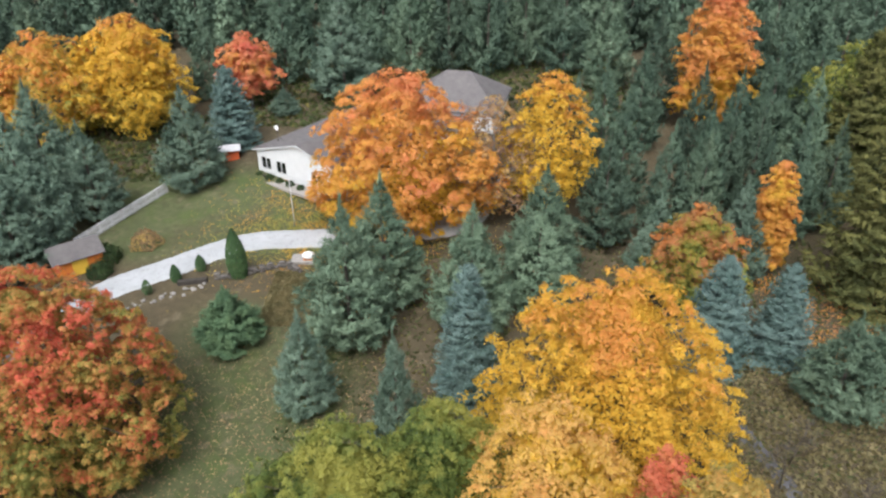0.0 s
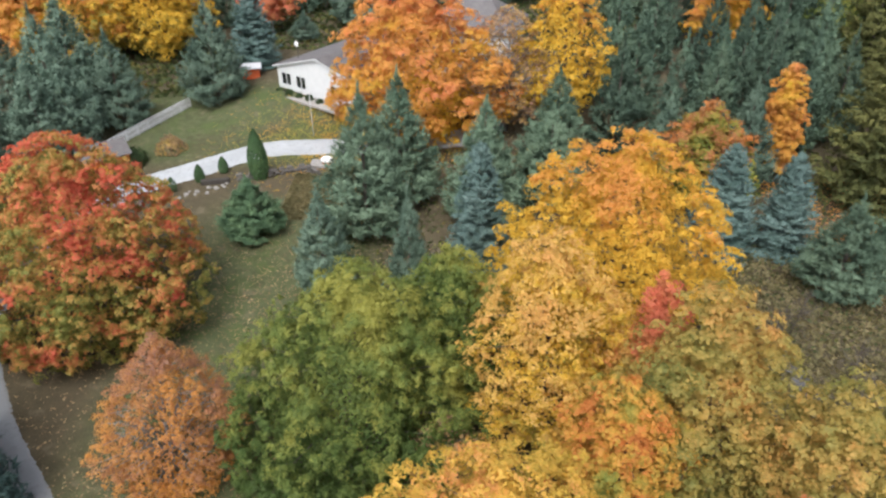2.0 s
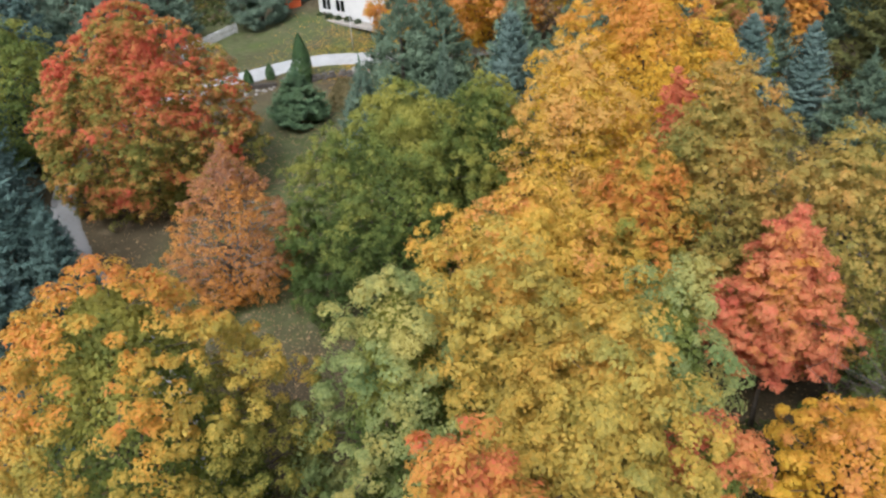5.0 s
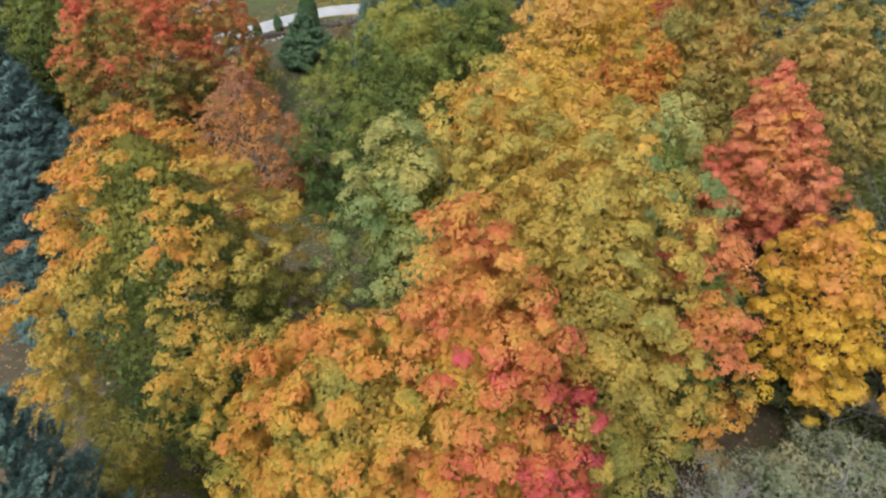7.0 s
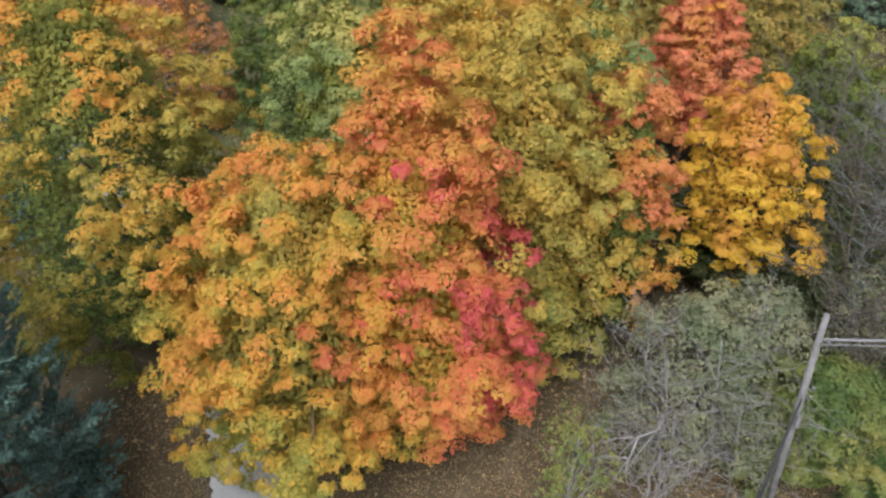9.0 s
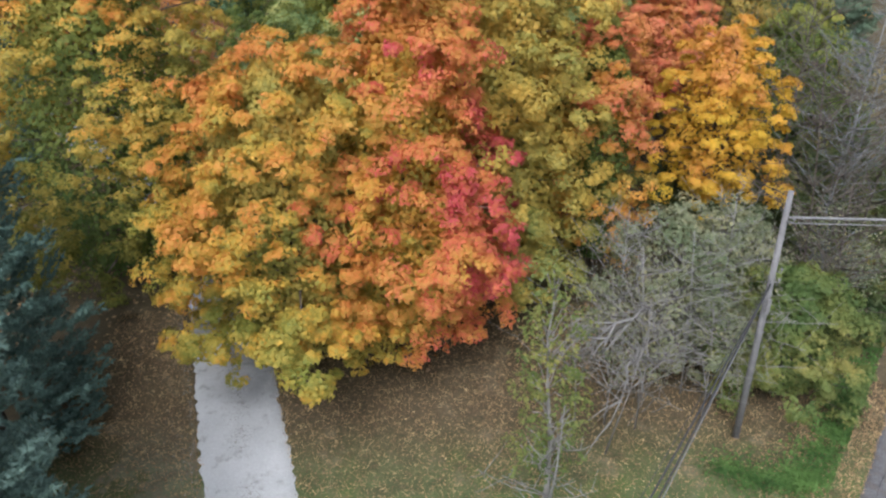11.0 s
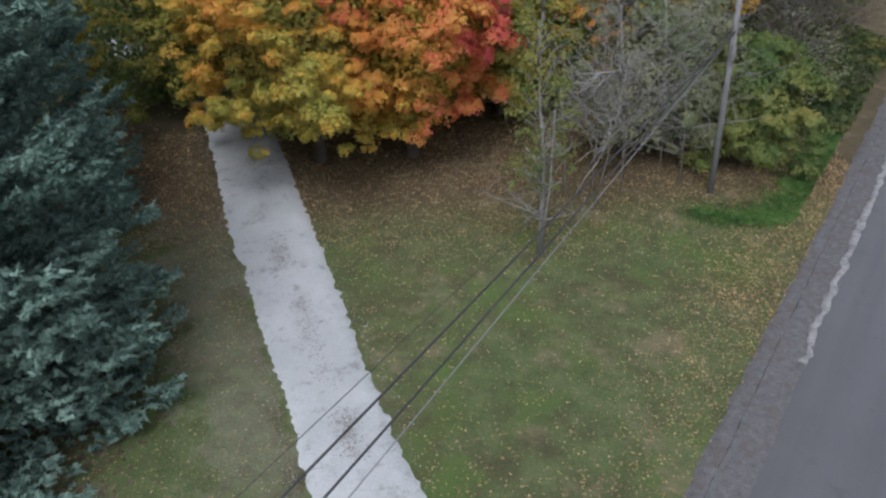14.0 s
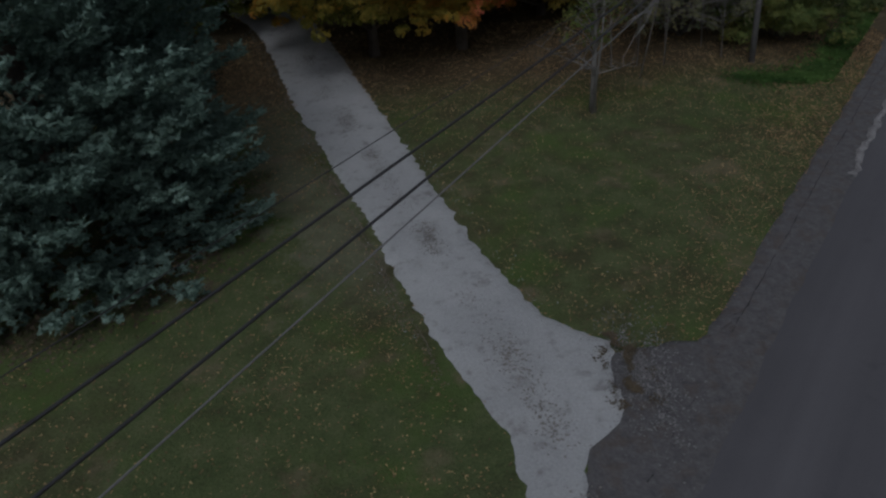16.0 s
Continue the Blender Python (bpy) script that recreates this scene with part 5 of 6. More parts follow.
def house():
    o = Vector((-24.0, 81.1, 0))
    z0 = 5.75
    th = empty("house", Matrix.Translation((o.x, o.y, z0)) @ Matrix(((HD.x, HN.x, 0, 0), (HD.y, HN.y, 0, 0), (0, 0, 1, 0), (0, 0, 0, 1))), "white sided bungalow with low grey shingled roof", "house")
    W, D, H, P = 14.0, 20.0, 2.75, 4.7
    wins = [(0.55, 2.2), (3.0, 4.65), (8.6, 10.2)]
    zb, zt = 0.5, 2.1
    def wall(name, pts, y0, y1):
        bm = bmesh.new()
        a = [bm.verts.new((x, y0, z)) for x, z in pts]
        b = [bm.verts.new((x, y1, z)) for x, z in pts]
        bm.faces.new(a); bm.faces.new(list(reversed(b)))
        for k in range(len(pts)):
            j = (k + 1) % len(pts)
            bm.faces.new((a[j], a[k], b[k], b[j]))
        bmesh.ops.recalc_face_normals(bm, faces=bm.faces)
        return part(name, bm, WHITE, th)
    # gable wall built round its windows
    wall("wall", [(0, 0), (W, 0), (W, zb), (0, zb)], 0, 0.2)
    xs = [0] + [v for w in wins for v in w] + [W]
    for k in range(0, len(xs), 2):
        wall("wall", [(xs[k], zb), (xs[k + 1], zb), (xs[k + 1], zt), (xs[k], zt)], 0, 0.2)
    wall("wall", [(0, zt), (W, zt), (W, H), (W / 2, P), (0, H)], 0, 0.2)
    wall("wall", [(0, 0), (W, 0), (W, H), (W / 2, P), (0, H)], D - 0.2, D)
    for x in (0, W - 0.2):
        boxed("wall", pose(x + 0.1, D / 2, 0), 0.2, D - 0.4, H, WHITE, th)
    for k in range(9):
        boxed("siding_board", pose(W / 2, -0.012, 0.02 + k * 0.08), W, 0.02, 0.07, WHITE, th)
    for x0, x1 in wins:
        win = part("window", bmesh.new(), None, th)
        mid = (x0 + x1) / 2
        for a, b in ((x0 + 0.04, mid - 0.04), (mid + 0.04, x1 - 0.04)):
            boxed("pane", pose((a + b) / 2, 0.12, zb + 0.05), b - a, 0.02, zt - zb - 0.1, WINDOW_GLASS, win)
        for x in (x0 + 0.025, mid, x1 - 0.025):
            boxed("frame", pose(x, 0.08, zb), 0.06, 0.14, zt - zb, WHITE, win)
        for z in (zb - 0.03, zt - 0.05):
            boxed("sill", pose(mid, 0.07, z), x1 - x0 + 0.1, 0.18, 0.07, WHITE, win)
    # roof planes with eaves and courses of shingles
    run = W / 2 + 0.4
    drop = (P - H) / (W / 2)
    for s in (-1, 1):
        bm = bmesh.new()
        courses = 26
        line = []
        for k in range(courses):
            u0, u1 = run * k / courses, run * (k + 1) / courses
            line += [(W / 2 + s * u0, P + 0.16 - drop * u0), (W / 2 + s * u1, P + 0.195 - drop * u1)]
        line += [(W / 2 + s * run, P + 0.03 - drop * run), (W / 2, P + 0.03)]
        a = [bm.verts.new((x, -0.3, z)) for x, z in line]
        b = [bm.verts.new((x, D + 0.5, z)) for x, z in line]
        for k in range(len(line)):
            j = (k + 1) % len(line)
            bm.faces.new((a[j], a[k], b[k], b[j]))
        bm.faces.new(a); bm.faces.new(list(reversed(b)))
        bmesh.ops.recalc_face_normals(bm, faces=bm.faces)
        part("roof", bm, SHINGLE, th)
        bm = bmesh.new()
        q = [(W / 2, P + 0.12), (W / 2 + s * run, P + 0.12 - drop * run), (W / 2 + s * run, P + 0.0 - drop * run), (W / 2, P + 0.0)]
        a = [bm.verts.new((x, -0.36, z)) for x, z in q]; b = [bm.verts.new((x, -0.31, z)) for x, z in q]
        bm.faces.new(a); bm.faces.new(list(reversed(b)))
        for k in range(4):
            bm.faces.new((a[(k + 1) % 4], a[k], b[k], b[(k + 1) % 4]))
        bmesh.ops.recalc_face_normals(bm, faces=bm.faces)
        part("fascia", bm, WHITE, th)
    # aerial mast with a white dish
    bm = bmesh.new()
    tube(bm, [(1.6, 2.0, 2.9), (1.6, 2.0, 5.0)], [0.04, 0.04], 8)
    tube(bm, [(1.6, 2.0, 4.3), (2.3, 2.4, 3.2)], [0.025, 0.025], 6)
    mast = part("aerial_mast", bm, TIMBER_DARK, th)
    bm = bmesh.new()
    bmesh.ops.create_uvsphere(bm, u_segments=14, v_segments=8, radius=0.32, matrix=pose(1.6, 1.95, 5.0) @ Matrix.Diagonal((1, 0.4, 1, 1)))
    part("dish", bm, DISH_WHITE, mast)


house()


def hip_block():
    th = empty("house_wing", pose(-0.9, 97.0, height(-0.5, 97) - 0.6, rz=-12), "rear house wing with a grey hipped shingle roof", "house")
    boxed("wall", pose(0, 0, 0), 11.6, 10.4, 3.0, WHITE, th)
    bm = bmesh.new()
    hw, hd, e, t = 6.2, 5.6, 3.0, 6.6
    low = [bm.verts.new(v) for v in ((-hw, -hd, e), (hw, -hd, e), (hw, hd, e), (-hw, hd, e))]
    lo2 = [bm.verts.new((v.co.x, v.co.y, e - 0.18)) for v in low]
    top = [bm.verts.new((-1.6, 0, t)), bm.verts.new((1.6, 0, t))]
    bm.faces.new((low[0], low[1], top[1], top[0])); bm.faces.new((low[2], low[3], top[0], top[1]))
    bm.faces.new((low[1], low[2], top[1])); bm.faces.new((low[3], low[0], top[0]))
    bm.faces.new(list(reversed(lo2)))
    for k in range(4):
        bm.faces.new((low[(k + 1) % 4], low[k], lo2[k], lo2[(k + 1) % 4]))
    bmesh.ops.recalc_face_normals(bm, faces=bm.faces)
    part("roof", bm, SHINGLE, th)


hip_block()
slab = Matrix(((HD.x, HN.x, 0, 0), (HD.y, HN.y, 0, 0), (0, 0, 1, 0), (0, 0, 0, 1)))
tagged(boxed("pavement", Matrix.Translation((-20.0, 77.3, 5.45)) @ slab, 12.5, 1.9, 0.28, CONCRETE, None, 0.02), "pale concrete path along the house wall", "path", kind="structure")


def shrub(x, y, r, mat, label, z=None, squash=0.85, name="shrub", n=900, leaf=0.14, seed=0):
    g = np.random.default_rng(seed)
    d = unit(g.standard_normal((n, 3)))
    d[:, 2] = np.abs(d[:, 2]) * 1.0 - 0.12
    lump = 1 + 0.12 * np.sin(5 * np.arctan2(d[:, 1], d[:, 0]) + seed) + 0.1 * np.sin(7 * d[:, 2] + seed)
    p = d * (r * lump * (0.8 + 0.22 * g.random(n)))[:, None] * np.array([1, 1, squash * 1.4])
    p[:, 2] += r * 0.15
    nor = unit(d + 0.5 * g.standard_normal((n, 3)))
    L = leaf * (0.7 + 0.6 * g.random(n))
    th = empty(name, pose(x, y, height(x, y) if z is None else z), label, "shrub")
    part("foliage", mesh_of("foliage", blades(g, p, nor, unit(g.standard_normal((n, 3))), L, L * 0.8), 3), mat, th)
    bm = bmesh.new()
    for k in range(4):
        tube(bm, [(0, 0, -0.1), (r * 0.4 * math.cos(k * 1.6), r * 0.4 * math.sin(k * 1.6), r * 0.8)], [0.04, 0.01], 5)
    part("stems", bm, BARK, th)
    return th


for k in range(5):
    q = Vector((-24.0, 81.1, 0)) + HD * (0.9 + 1.65 * k) - HN * 0.75
    shrub(q.x, q.y, 0.5 + 0.08 * (k % 2), LEAF["shrub_dark"], "clipped dark green shrub against the house wall", 5.6, seed=k, n=420)
shrub(-35.2, 64.0, 1.5, LEAF["shrub_dark"], "large rounded dark green shrub beside the shed", seed=11, n=1500, leaf=0.2)
shrub(-34.9, 61.6, 1.15, LEAF["shrub_dark"], "rounded dark green shrub by the driveway", seed=12, n=1200, leaf=0.2)
shrub(-32.3, 66.8, 1.5, LEAF["rust_thin"], "brown leggy shrub on the lawn", seed=13, n=900, leaf=0.18)


def arborvitae(x, y, top, r, label, seed=0, n=2600):
    g = np.random.default_rng(seed)
    z0 = height(x, y)
    H = top - z0
    h = g.random(n) ** 0.85
    a = g.random(n) * 6.283
    rr = r * np.clip(np.sin(np.pi * (0.18 + 0.82 * h) ** 0.9), 0, 1) ** 0.7 * (0.85 + 0.18 * g.random(n))
    p = np.stack([rr * np.cos(a), rr * np.sin(a), 0.08 + H * h], 1)
    d = np.stack([np.cos(a), np.sin(a), np.full(n, 0.3)], 1)
    L = 0.28 * (0.7 + 0.6 * g.random(n)) * min(1, H / 3)
    th = empty("arborvitae", pose(x, y, z0), label, "conifer")
    part("foliage", mesh_of("foliage", blades(g, p, unit(d + 0.4 * g.standard_normal((n, 3))), unit(np.array([0, 0, 1.0]) + 0.35 * g.standard_normal((n, 3))), L, L * 0.45), 3), NEEDLE["thuja"], th)
    part("trunk", trunk_mesh(H * 0.95, 0.07), None, th)


arborvitae(-21.5, 61.4, 8.6, 0.95, "tall narrow dark green arborvitae by the drive", 1, 3600)
arborvitae(-27.2, 60.6, 5.3, 0.5, "small pointed arborvitae beside the gravel drive", 2, 2000)
arborvitae(-25.4, 62.4, 5.3, 0.5, "small pointed arborvitae beside the gravel drive", 3, 2000)
arborvitae(-29.2, 58.6, 4.9, 0.45, "small spindly evergreen at the drive edge", 4, 800)


def retaining_wall():
    th = empty("retaining_wall", pose(0, 0, 0), "low stacked grey stone retaining wall", "garden wall", kind="structure")
    r = random.Random(3)
    line = spline([(-23.4, 61.0), (-20.8, 61.7), (-17.7, 63.1), (-16.0, 62.0)], 0.62)
    for i, (p, d) in enumerate(line):
        for c in range(3):
            if c == 2 and r.random() < 0.25:
                continue
            bm = bmesh.new()
            box(bm, Matrix.Translation((p.x + r.uniform(-.05, .05) + (0.3 if c % 2 else 0) * d.x, p.y + r.uniform(-.05, .05), height(p.x, p.y) - 0.12 + c * 0.27)) @ Matrix.Rotation(math.atan2(d.y, d.x) + r.uniform(-.08, .08), 4, "Z"), r.uniform(0.48, 0.64), 0.42, 0.26, 0.04)
            part("stone", bm, WALL_STONE, th)


retaining_wall()
tagged(boxed("timber_edging", pose(-25.6, 60.3, height(-25.6, 60.3) - 0.05, rz=12), 2.7, 0.5, 0.5, TIMBER_DARK, None, 0.05), "dark weathered timber edging beside the drive", "garden edging")


def rocks():
    r = random.Random(8)
    th = empty("rock_border", pose(0, 0, 0), "border of pale fieldstones along the drive", "rocks", kind="structure")
    for (p, d) in spline([(-31.5, 56.2), (-29.0, 57.4), (-26.4, 58.8), (-24.2, 60.2)], 0.5):
        for _ in range(2):
            bm = bmesh.new()
            s = r.uniform(0.1, 0.24)
            bmesh.ops.create_icosphere(bm, subdivisions=1, radius=s)
            for v in bm.verts:
                v.co *= r.uniform(0.8, 1.15)
                v.co.z *= 0.65
            x, y = p.x + r.uniform(-0.6, 0.6), p.y + r.uniform(-0.5, 0.5)
            bm.transform(Matrix.Translation((x, y, height(x, y) + s * 0.25)))
            part("rock", bm, STONE, th)


rocks()


def covered_grill():
    z = height(-15.3, 63.9)
    th = empty("patio_table", pose(-15.3, 63.9, z), "small deck table under a white cover by the wall", "table")
    boxed("deck", pose(-0.6, 0.2, 0), 2.2, 1.5, 0.35, STONE, th, 0.03)
    boxed("base", pose(0, 0, 0.35), 0.9, 0.7, 0.35, SHED_ORANGE, th, 0.04)
    bm = bmesh.new()
    bmesh.ops.create_uvsphere(bm, u_segments=16, v_segments=10, radius=0.62, matrix=pose(0, 0, 0.75) @ Matrix.Diagonal((1, 0.9, 0.55, 1)))
    part("cover", bm, DISH_WHITE, th, "white domed cover")


covered_grill()


def lawn_lamp(x, y, z):
    th = empty("lawn_lamp", pose(x, y, z), "small dark garden lamp on a stake in the lawn", "lamp")
    bm = bmesh.new()
    tube(bm, [(0, 0, -0.1), (0, 0, 0.75)], [0.03, 0.03], 6)
    part("stake", bm, TIMBER_DARK, th)
    bm = bmesh.new()
    tube(bm, [(0, 0, 0.7), (0, 0, 0.95), (0, 0, 1.02)], [0.09, 0.12, 0.02], 8)
    part("lamp_head", bm, TIMBER_DARK, th)


lawn_lamp(-22.6, 78.0, height(-22.6, 78.0))


def flagpole(x, y):
    th = empty("garden_pole", pose(x, y, height(x, y)), "thin pale metal pole standing in the lawn", "pole")
    bm = bmesh.new()
    tube(bm, [(0, 0, -0.1), (0, 0, 5.2)], [0.045, 0.03], 8)
    part("shaft", bm, STEEL, th)
    bm = bmesh.new()
    bmesh.ops.create_uvsphere(bm, u_segments=10, v_segments=6, radius=0.07, matrix=pose(0, 0, 5.25))
    part("finial", bm, STEEL, th)


flagpole(-18.0, 70.6)


def shed(name, x, y, rz, w, d, h, rise, panels, roofmat, label):
    th = empty(name, pose(x, y, height(x, y), rz=rz), label, "shed")
    boxed("wall", pose(0, 0, 0), w - 0.06, d - 0.06, h, panels[0], th)
    k = len(panels)
    for i, mt in enumerate(panels):
        boxed("panel", pose(-w / 2 + w * (i + 0.5) / k, -d / 2, 0.04), w / k - 0.03, 0.05, h - 0.08, mt, th)
        boxed("panel", pose(w / 2, -d / 2 + d * (i + 0.5) / k, 0.04), 0.05, d / k - 0.03, h - 0.08, mt, th)
    for s in (-1, 1):
        bm = bmesh.new()
        e = d / 2 + 0.3
        q = [(-w / 2 - 0.3, 0, h + rise), (w / 2 + 0.3, 0, h + rise), (w / 2 + 0.3, s * e, h - 0.1), (-w / 2 - 0.3, s * e, h - 0.1)]
        a = [bm.verts.new(v) for v in q]; b = [bm.verts.new((v[0], v[1], v[2] - 0.1)) for v in q]
        bm.faces.new(a); bm.faces.new(list(reversed(b)))
        for i in range(4):
            bm.faces.new((a[(i + 1) % 4], a[i], b[i], b[(i + 1) % 4]))
        bmesh.ops.recalc_face_normals(bm, faces=bm.faces)
        part("roof", bm, roofmat, th)
    for s in (-1, 1):
        bm = bmesh.new()
        a = [bm.verts.new((s * (w / 2 - 0.03), yy, z)) for yy, z in ((-d / 2 + 0.03, h), (d / 2 - 0.03, h), (0, h + rise - 0.06))]
        b = [bm.verts.new((s * (w / 2 - 0.12), v.co.y, v.co.z)) for v in a]
        bm.faces.new(a); bm.faces.new(list(reversed(b)))
        part("gable", bm, panels[0], th)


shed("garden_shed", -37.6, 62.9, 40, 4.2, 3.2, 1.9, 1.0, [SHED_ORANGE, SHED_YELLOW, SHED_ORANGE], SHINGLE, "orange and yellow garden shed with grey shingled roof")
shed("tool_shed", -28.3, 84.6, 15, 2.0, 1.6, 1.5, 0.3, [SHED_RED, SHED_RED], STEEL, "small red shed with a pale metal roof")


def white_fence():
    th = empty("fence", pose(0, 0, 0), "white board fence running down the lawn edge", "fence")
    a, b = Vector((-33.95, 77.9, 0)), Vector((-39.2, 66.2, 0))
    d = (b - a).normalized()
    rz = math.degrees(math.atan2(d.y, d.x))
    L = (b - a).length
    k = int(L / 1.6)
    for i in range(k + 1):
        p = a + d * L * i / k
        boxed("post", pose(p.x, p.y, height(p.x, p.y) - 0.1, rz=rz), 0.12, 0.12, 1.3, FENCE_WHITE, th, 0.01)
    n = int(L / 0.26)
    slat = None
    for i in range(n):
        p = a + d * (L * (i + 0.5) / n)
        bm = bmesh.new()
        if slat is None:
            box(bm, Matrix(), 0.16, 0.03, 1.0)
            s = part("slat", bm, FENCE_WHITE, th)
            slat = s.data
        else:
            bm.free()
            s = part("slat", slat, None, th)
        s.matrix_basis = pose(p.x - d.y * 0.05, p.y + d.x * 0.05, height(p.x, p.y) + 0.08, rz=rz)
    for up in (0.3, 0.85, 1.12):
        bm = bmesh.new()
        for i in range(k):
            p, q = a + d * L * i / k, a + d * L * (i + 1) / k
            m = p.lerp(q, 0.5)
            slope = math.atan2(height(q.x, q.y) - height(p.x, p.y), (q - p).length)
            box(bm, Matrix.Translation((m.x, m.y, height(m.x, m.y) + up)) @ Matrix.Rotation(radians(rz), 4, "Z") @ Matrix.Rotation(-slope, 4, "Y"), (q - p).length, 0.05 if up < 1 else 0.1, 0.1 if up < 1 else 0.05)
        part("rail", bm, FENCE_WHITE, th)


white_fence()


# ---- fallen leaves, ivy and dry grass ----
def strewn(name, mat, label, category, n, where, size, flat=0.35, lift=0.02, seed=0):
    g = np.random.default_rng(seed)
    pts = []
    while len(pts) < n:
        x, y, keep = where(g)
        if g.random() < keep:
            pts.append((x, y, height(x, y) + lift + 0.03 * g.random()))
    p = np.array(pts)
    nor = unit(np.array([0, 0, 1.0]) + flat * g.standard_normal((n, 3)))
    L = size * (0.6 + 0.8 * g.random(n))
    tagged(part(name, mesh_of(name, blades(g, p, nor, unit(g.standard_normal((n, 3)) * np.array([1, 1, 0.2])), L, L * 0.8), 3), mat), label, category, kind="stuff")


def off_road(x, y):
    """1 on the verge side of the road's edge, 0 on the road."""
    return 1.0 if (x - 2.81) * 0.792 - (y + 19.4) * 0.61 < -0.6 else 0.0


def near_lawn(g):
    x, y = g.uniform(-13, 16), g.uniform(-26, 3)
    s = (x - 2.81) * 0.792 + (y + 19.4) * -0.61
    if s > 0.4:
        return x, y, 0.0
    k = 0.12 + 0.4 * max(0.0, noise.noise((x * 0.25, y * 0.25, 3))) + 0.7 * ease(-9.5, -3, y) + 0.95 * ease(-3.4, -0.5, s + 0.8 * noise.noise((x * 0.5, y * 0.5, 6))) * (0.2 + 0.8 * ease(-17, -9, y))
    on = abs((x + 5.1) + 0.335 * (y + 8.5)) < 1.45
    return x, y, k * (0.12 if on else 1.0) * 0.5


strewn("fallen_leaves", LEAF["litter"], "tan and orange leaves fallen on the lawn", "fallen leaves", 84000, near_lawn, 0.052, seed=1)
def spruce_floor(g):
    a, r = g.uniform(0, 6.283), 6.4 * math.sqrt(g.random())
    return -13.0 + r * math.cos(a), -13.2 + r * math.sin(a), 1.0 - 0.97 * ease(4.0, 6.0, r + 1.2 * noise.noise((math.cos(a) * 2, math.sin(a) * 2, 4)))


# brown needles, whose dark tone also stands for the spruce's shade
strewn("needle_litter", CRUMB_DARK, "brown bed of fallen needles that deepens the shade round the spruce", "needle litter", 6000, spruce_floor, 0.13, 0.25, 0.015, 31)
strewn("fallen_leaves", LEAF["litter"], "yellow leaves scattered on the lawn between trees", "fallen leaves", 9000, lambda g: (g.uniform(-24, -6), g.uniform(14, 56), 0.5), 0.11, seed=2)
strewn("fallen_leaves", LEAF["gold_orange"], "yellow leaves fallen under the orange maple", "fallen leaves", 13000, lambda g: ((x := g.normal(-13, 6)), (y := g.normal(70, 5)), 1.0 if x > -30 else 0.0), 0.17, seed=3)


LANE = spline(DRIVE[:10], 0.1)


def lane_crumbs(g):
    """Dark crumbs gather in clusters between the wheel tracks."""
    k = g.integers(0, len(LANE))
    p, d = LANE[k]
    o = g.normal(0.1, 0.2) + 0.15 * noise.noise((k * 0.02, 5, 0))
    a = g.uniform(-0.3, 0.3)
    return p.x + d.y * o + d.x * a, p.y - d.x * o + d.y * a, 1.0 if noise.noise((k * 0.06, 9, 0)) + 0.5 * noise.noise((k * 0.23, 2, 0)) > g.uniform(-0.1, 0.5) else 0.0


def lane_edges(g):
    k = g.integers(0, len(LANE))
    p, d = LANE[k]
    o = (1.42 + abs(g.normal(0, 0.22))) * (-1 if g.random() < 0.62 else 1)
    return p.x + d.y * o, p.y - d.x * o, 1.0 if noise.noise((k * 0.05, o * 0.2, 0)) > g.uniform(-0.5, 0.3) and p.y > -18.5 else 0.0


def verge_soil(g):
    k = g.integers(0, len(LANE))
    p, d = LANE[k]
    if g.random() < 0.5:
        o = 1.35 + abs(g.normal(0, 0.28)) * (0.6 + noise.noise((k * 0.05, 3, 0)))
        o *= -1 if g.random() < 0.9 else 1
        keep = 1.0
    else:
        o = -g.uniform(1.4, 4.6)
        keep = ease(-0.08, 0.2, noise.noise((p.x * 0.6 + o * 0.5, p.y * 0.35, 8)) + 0.35 * noise.noise((p.x * 2 + o * 2, p.y * 2, 1))) * ease(-18, -16, p.y)
    a = g.uniform(-0.1, 0.1)
    return p.x + d.y * o + d.x * a, p.y - d.x * o + d.y * a, keep * ease(-20.2, -18.6, p.y)


strewn("verge_soil", VERGE, "bare tan soil along the edge of the gravel", "soil", 3500, verge_soil, 0.05, 0.25, 0.03, 41)
strewn("gravel_crumbs", CRUMB, "dark crumbs of soil along the middle of the drive", "gravel", 2600, lane_crumbs, 0.055, 0.2, 0.1, 21)
strewn("gravel_crumbs", SEAM, "pale stones spread over the broken asphalt", "gravel", 2200, lambda g: ((x := g.normal(1.45, 0.36)), (y := g.normal(-20.1, 0.9)), 0.25 + 0.75 * ease(-0.1, 0.2, noise.noise((x * 2.2, y * 2.2, 5)))), 0.04, 0.25, 0.085, 23)
strewn("gravel_crumbs", CRUMB_DARK, "dark grit where gravel meets the asphalt", "gravel", 1100, lambda g: ((x := g.normal(1.1, 0.2)), (y := g.uniform(-21.2, -18.9)), ease(-0.05, 0.2, noise.noise((x * 2.6, y * 2.6, 11)))), 0.05, 0.2, 0.11, 24)
strewn("gravel_crumbs", GRAVEL, "pale stones kicked out along the drive edges", "gravel", 420, lane_edges, 0.04, 0.3, 0.05, 22)


IVY = [(8.9, -5.5), (10.4, -5.75), (11.8, -5.5), (12.8, -4.7), (14.2, -2.9), (15.6, -1.4), (17.2, 0.9), (18.6, 2.9)]


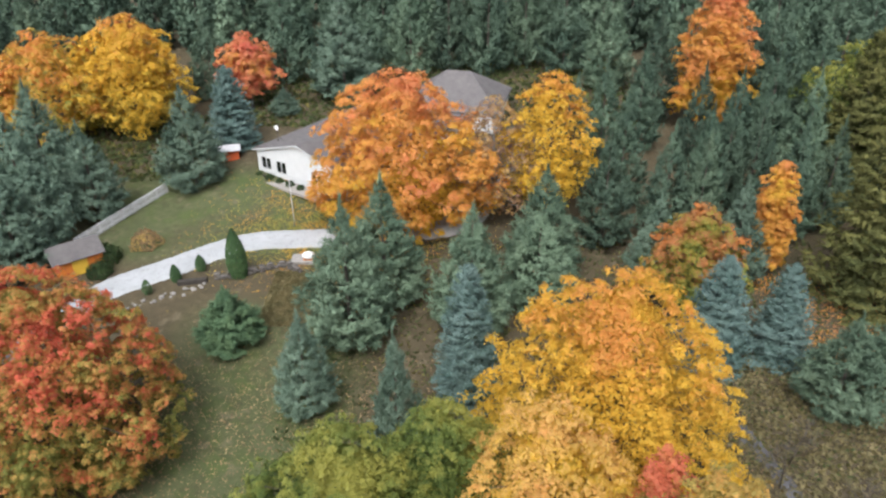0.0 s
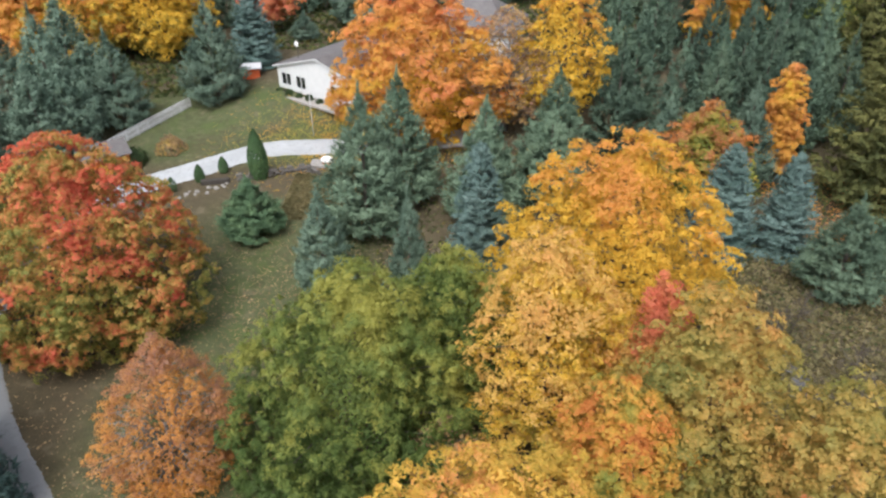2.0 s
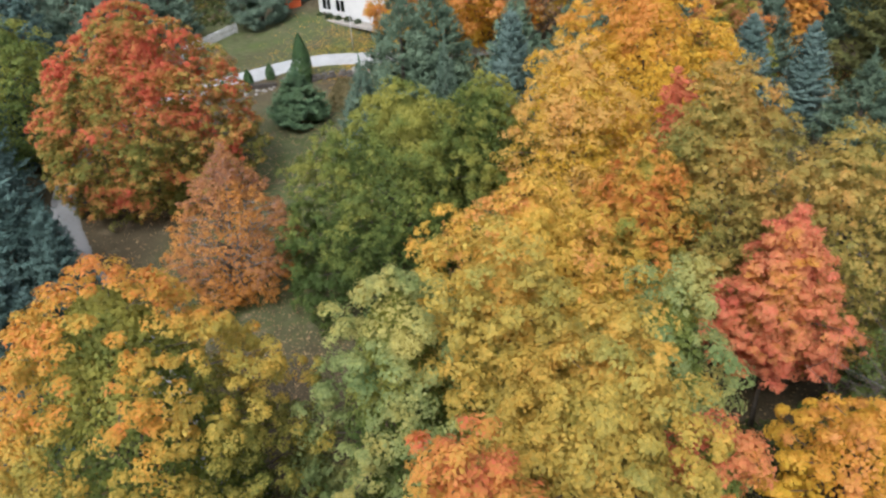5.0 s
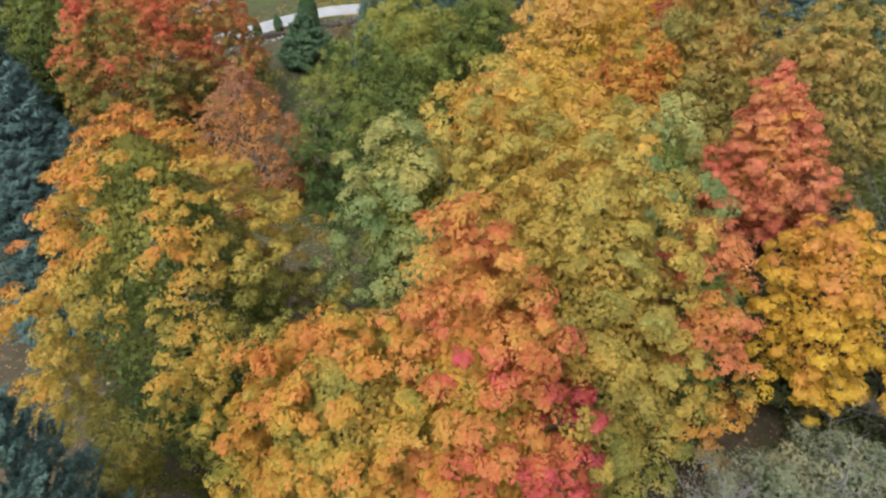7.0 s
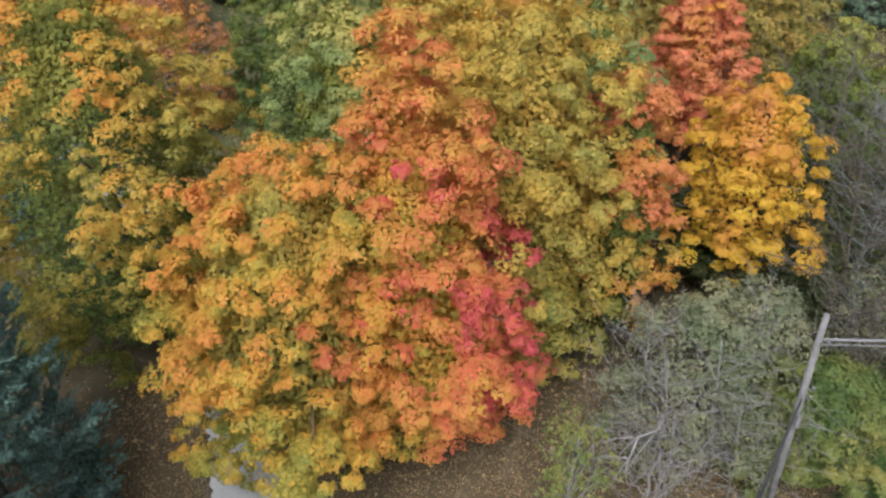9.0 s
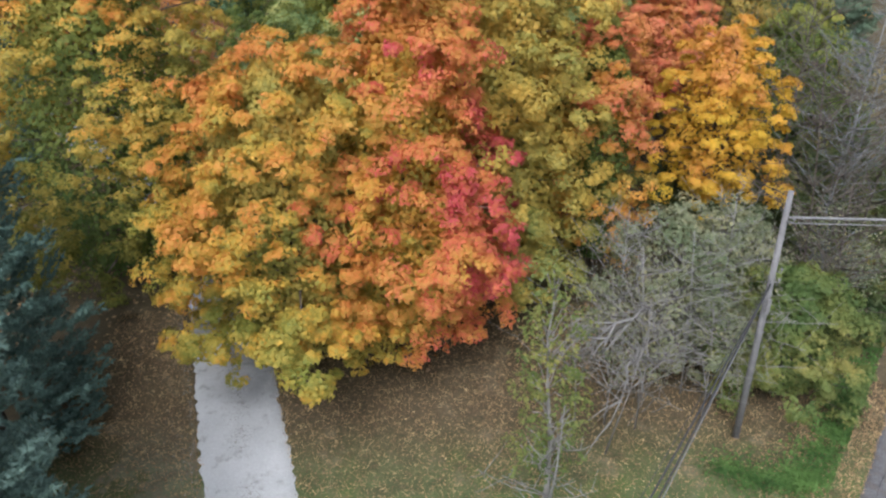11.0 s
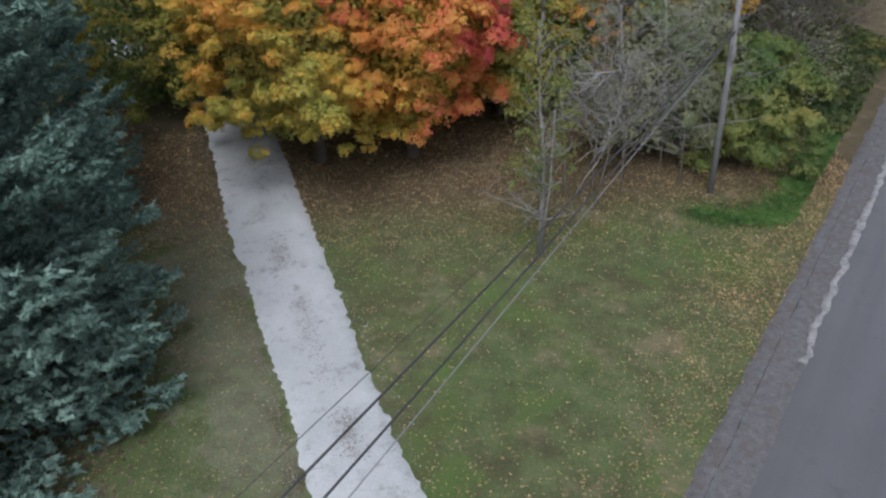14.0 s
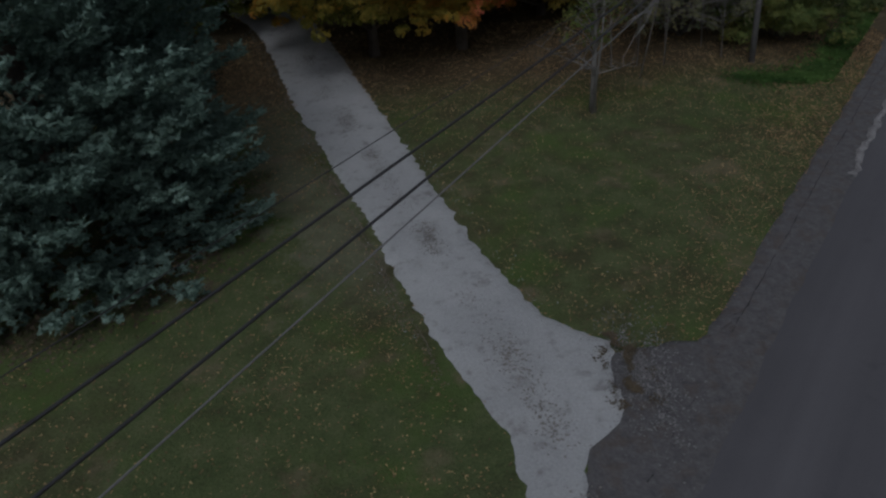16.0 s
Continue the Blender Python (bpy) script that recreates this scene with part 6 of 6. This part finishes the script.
def ivy_bed(g):
    k = g.integers(0, len(IVY) - 1)
    u = g.random()
    x = IVY[k][0] * (1 - u) + IVY[k + 1][0] * u + g.normal(0, 0.34 + 0.05 * k)
    y = IVY[k][1] * (1 - u) + IVY[k + 1][1] * u + g.normal(0, 0.42)
    s = (x - 2.81) * 0.792 + (y + 19.4) * -0.61
    return x, y, (0.35 + 0.11 * k) * (0.3 + 0.7 * ease(-0.15, 0.25, noise.noise((x * 0.9, y * 0.9, 2)))) if s < -0.7 else 0.0


strewn("ground_cover", LEAF["ivy"], "bright green low ground cover at the roadside", "ground cover", 14000, ivy_bed, 0.09, 0.8, 0.05, 4)
strewn("dry_grass", LEAF["brush"], "grey-green dry grass on the bank", "grass", 9000, lambda g: (g.uniform(-18, -11), g.uniform(54, 62), 0.8), 0.4, 1.5, 0.1, 5)
# dark leaves laid where the maples only cast shade
strewn("undergrowth", LEAF["under_shade"], "dark leaves standing in for the shade beneath the golden maples", "undergrowth", 3000, lambda g: (g.uniform(-56, -33), g.uniform(80, 100), 1.0), 0.55, 1.5, 0.25, 9)
strewn("undergrowth", LEAF["under_shade"], "low leafy undergrowth under the roadside trees", "undergrowth", 9000, lambda g: ((x := g.uniform(11, 25)), (y := g.uniform(0, 16)), off_road(x, y)), 0.3, 1.5, 0.25, 7)
strewn("fallen_leaves", LEAF["litter"], "orange and tan leaf litter under the maples", "fallen leaves", 16000, lambda g: ((x := g.uniform(-32, 20)), (y := g.uniform(-1, 50)), 0.5 * off_road(x, y)), 0.15, seed=8)
strewn("undergrowth", LEAF["brush"], "dry undergrowth between the trees", "undergrowth", 9000, lambda g: (g.uniform(16, 34), g.uniform(28, 50), 0.8), 0.35, 1.5, 0.1, 6)
strewn("fallen_leaves", LEAF["rust"], "rust-orange leaf litter under the wood edge", "fallen leaves", 5000, lambda g: (g.uniform(26, 42), g.uniform(48, 62), 0.8), 0.22, seed=12)
# the dark leaf colour carries the shade on the ground between the conifers
strewn("undergrowth", LEAF["under_shade"], "low undergrowth darkened for the shade between the conifers", "undergrowth", 12000, lambda g: (g.uniform(-14, 34), g.uniform(38, 68), 0.8), 0.26, 1.4, 0.08, 14)
strewn("undergrowth", LEAF["under_shade"], "dark brush along the edge of the pine wood", "undergrowth", 8000, lambda g: (g.uniform(-34, 24), g.uniform(93, 122), 0.8), 0.6, 1.4, 0.15, 15)
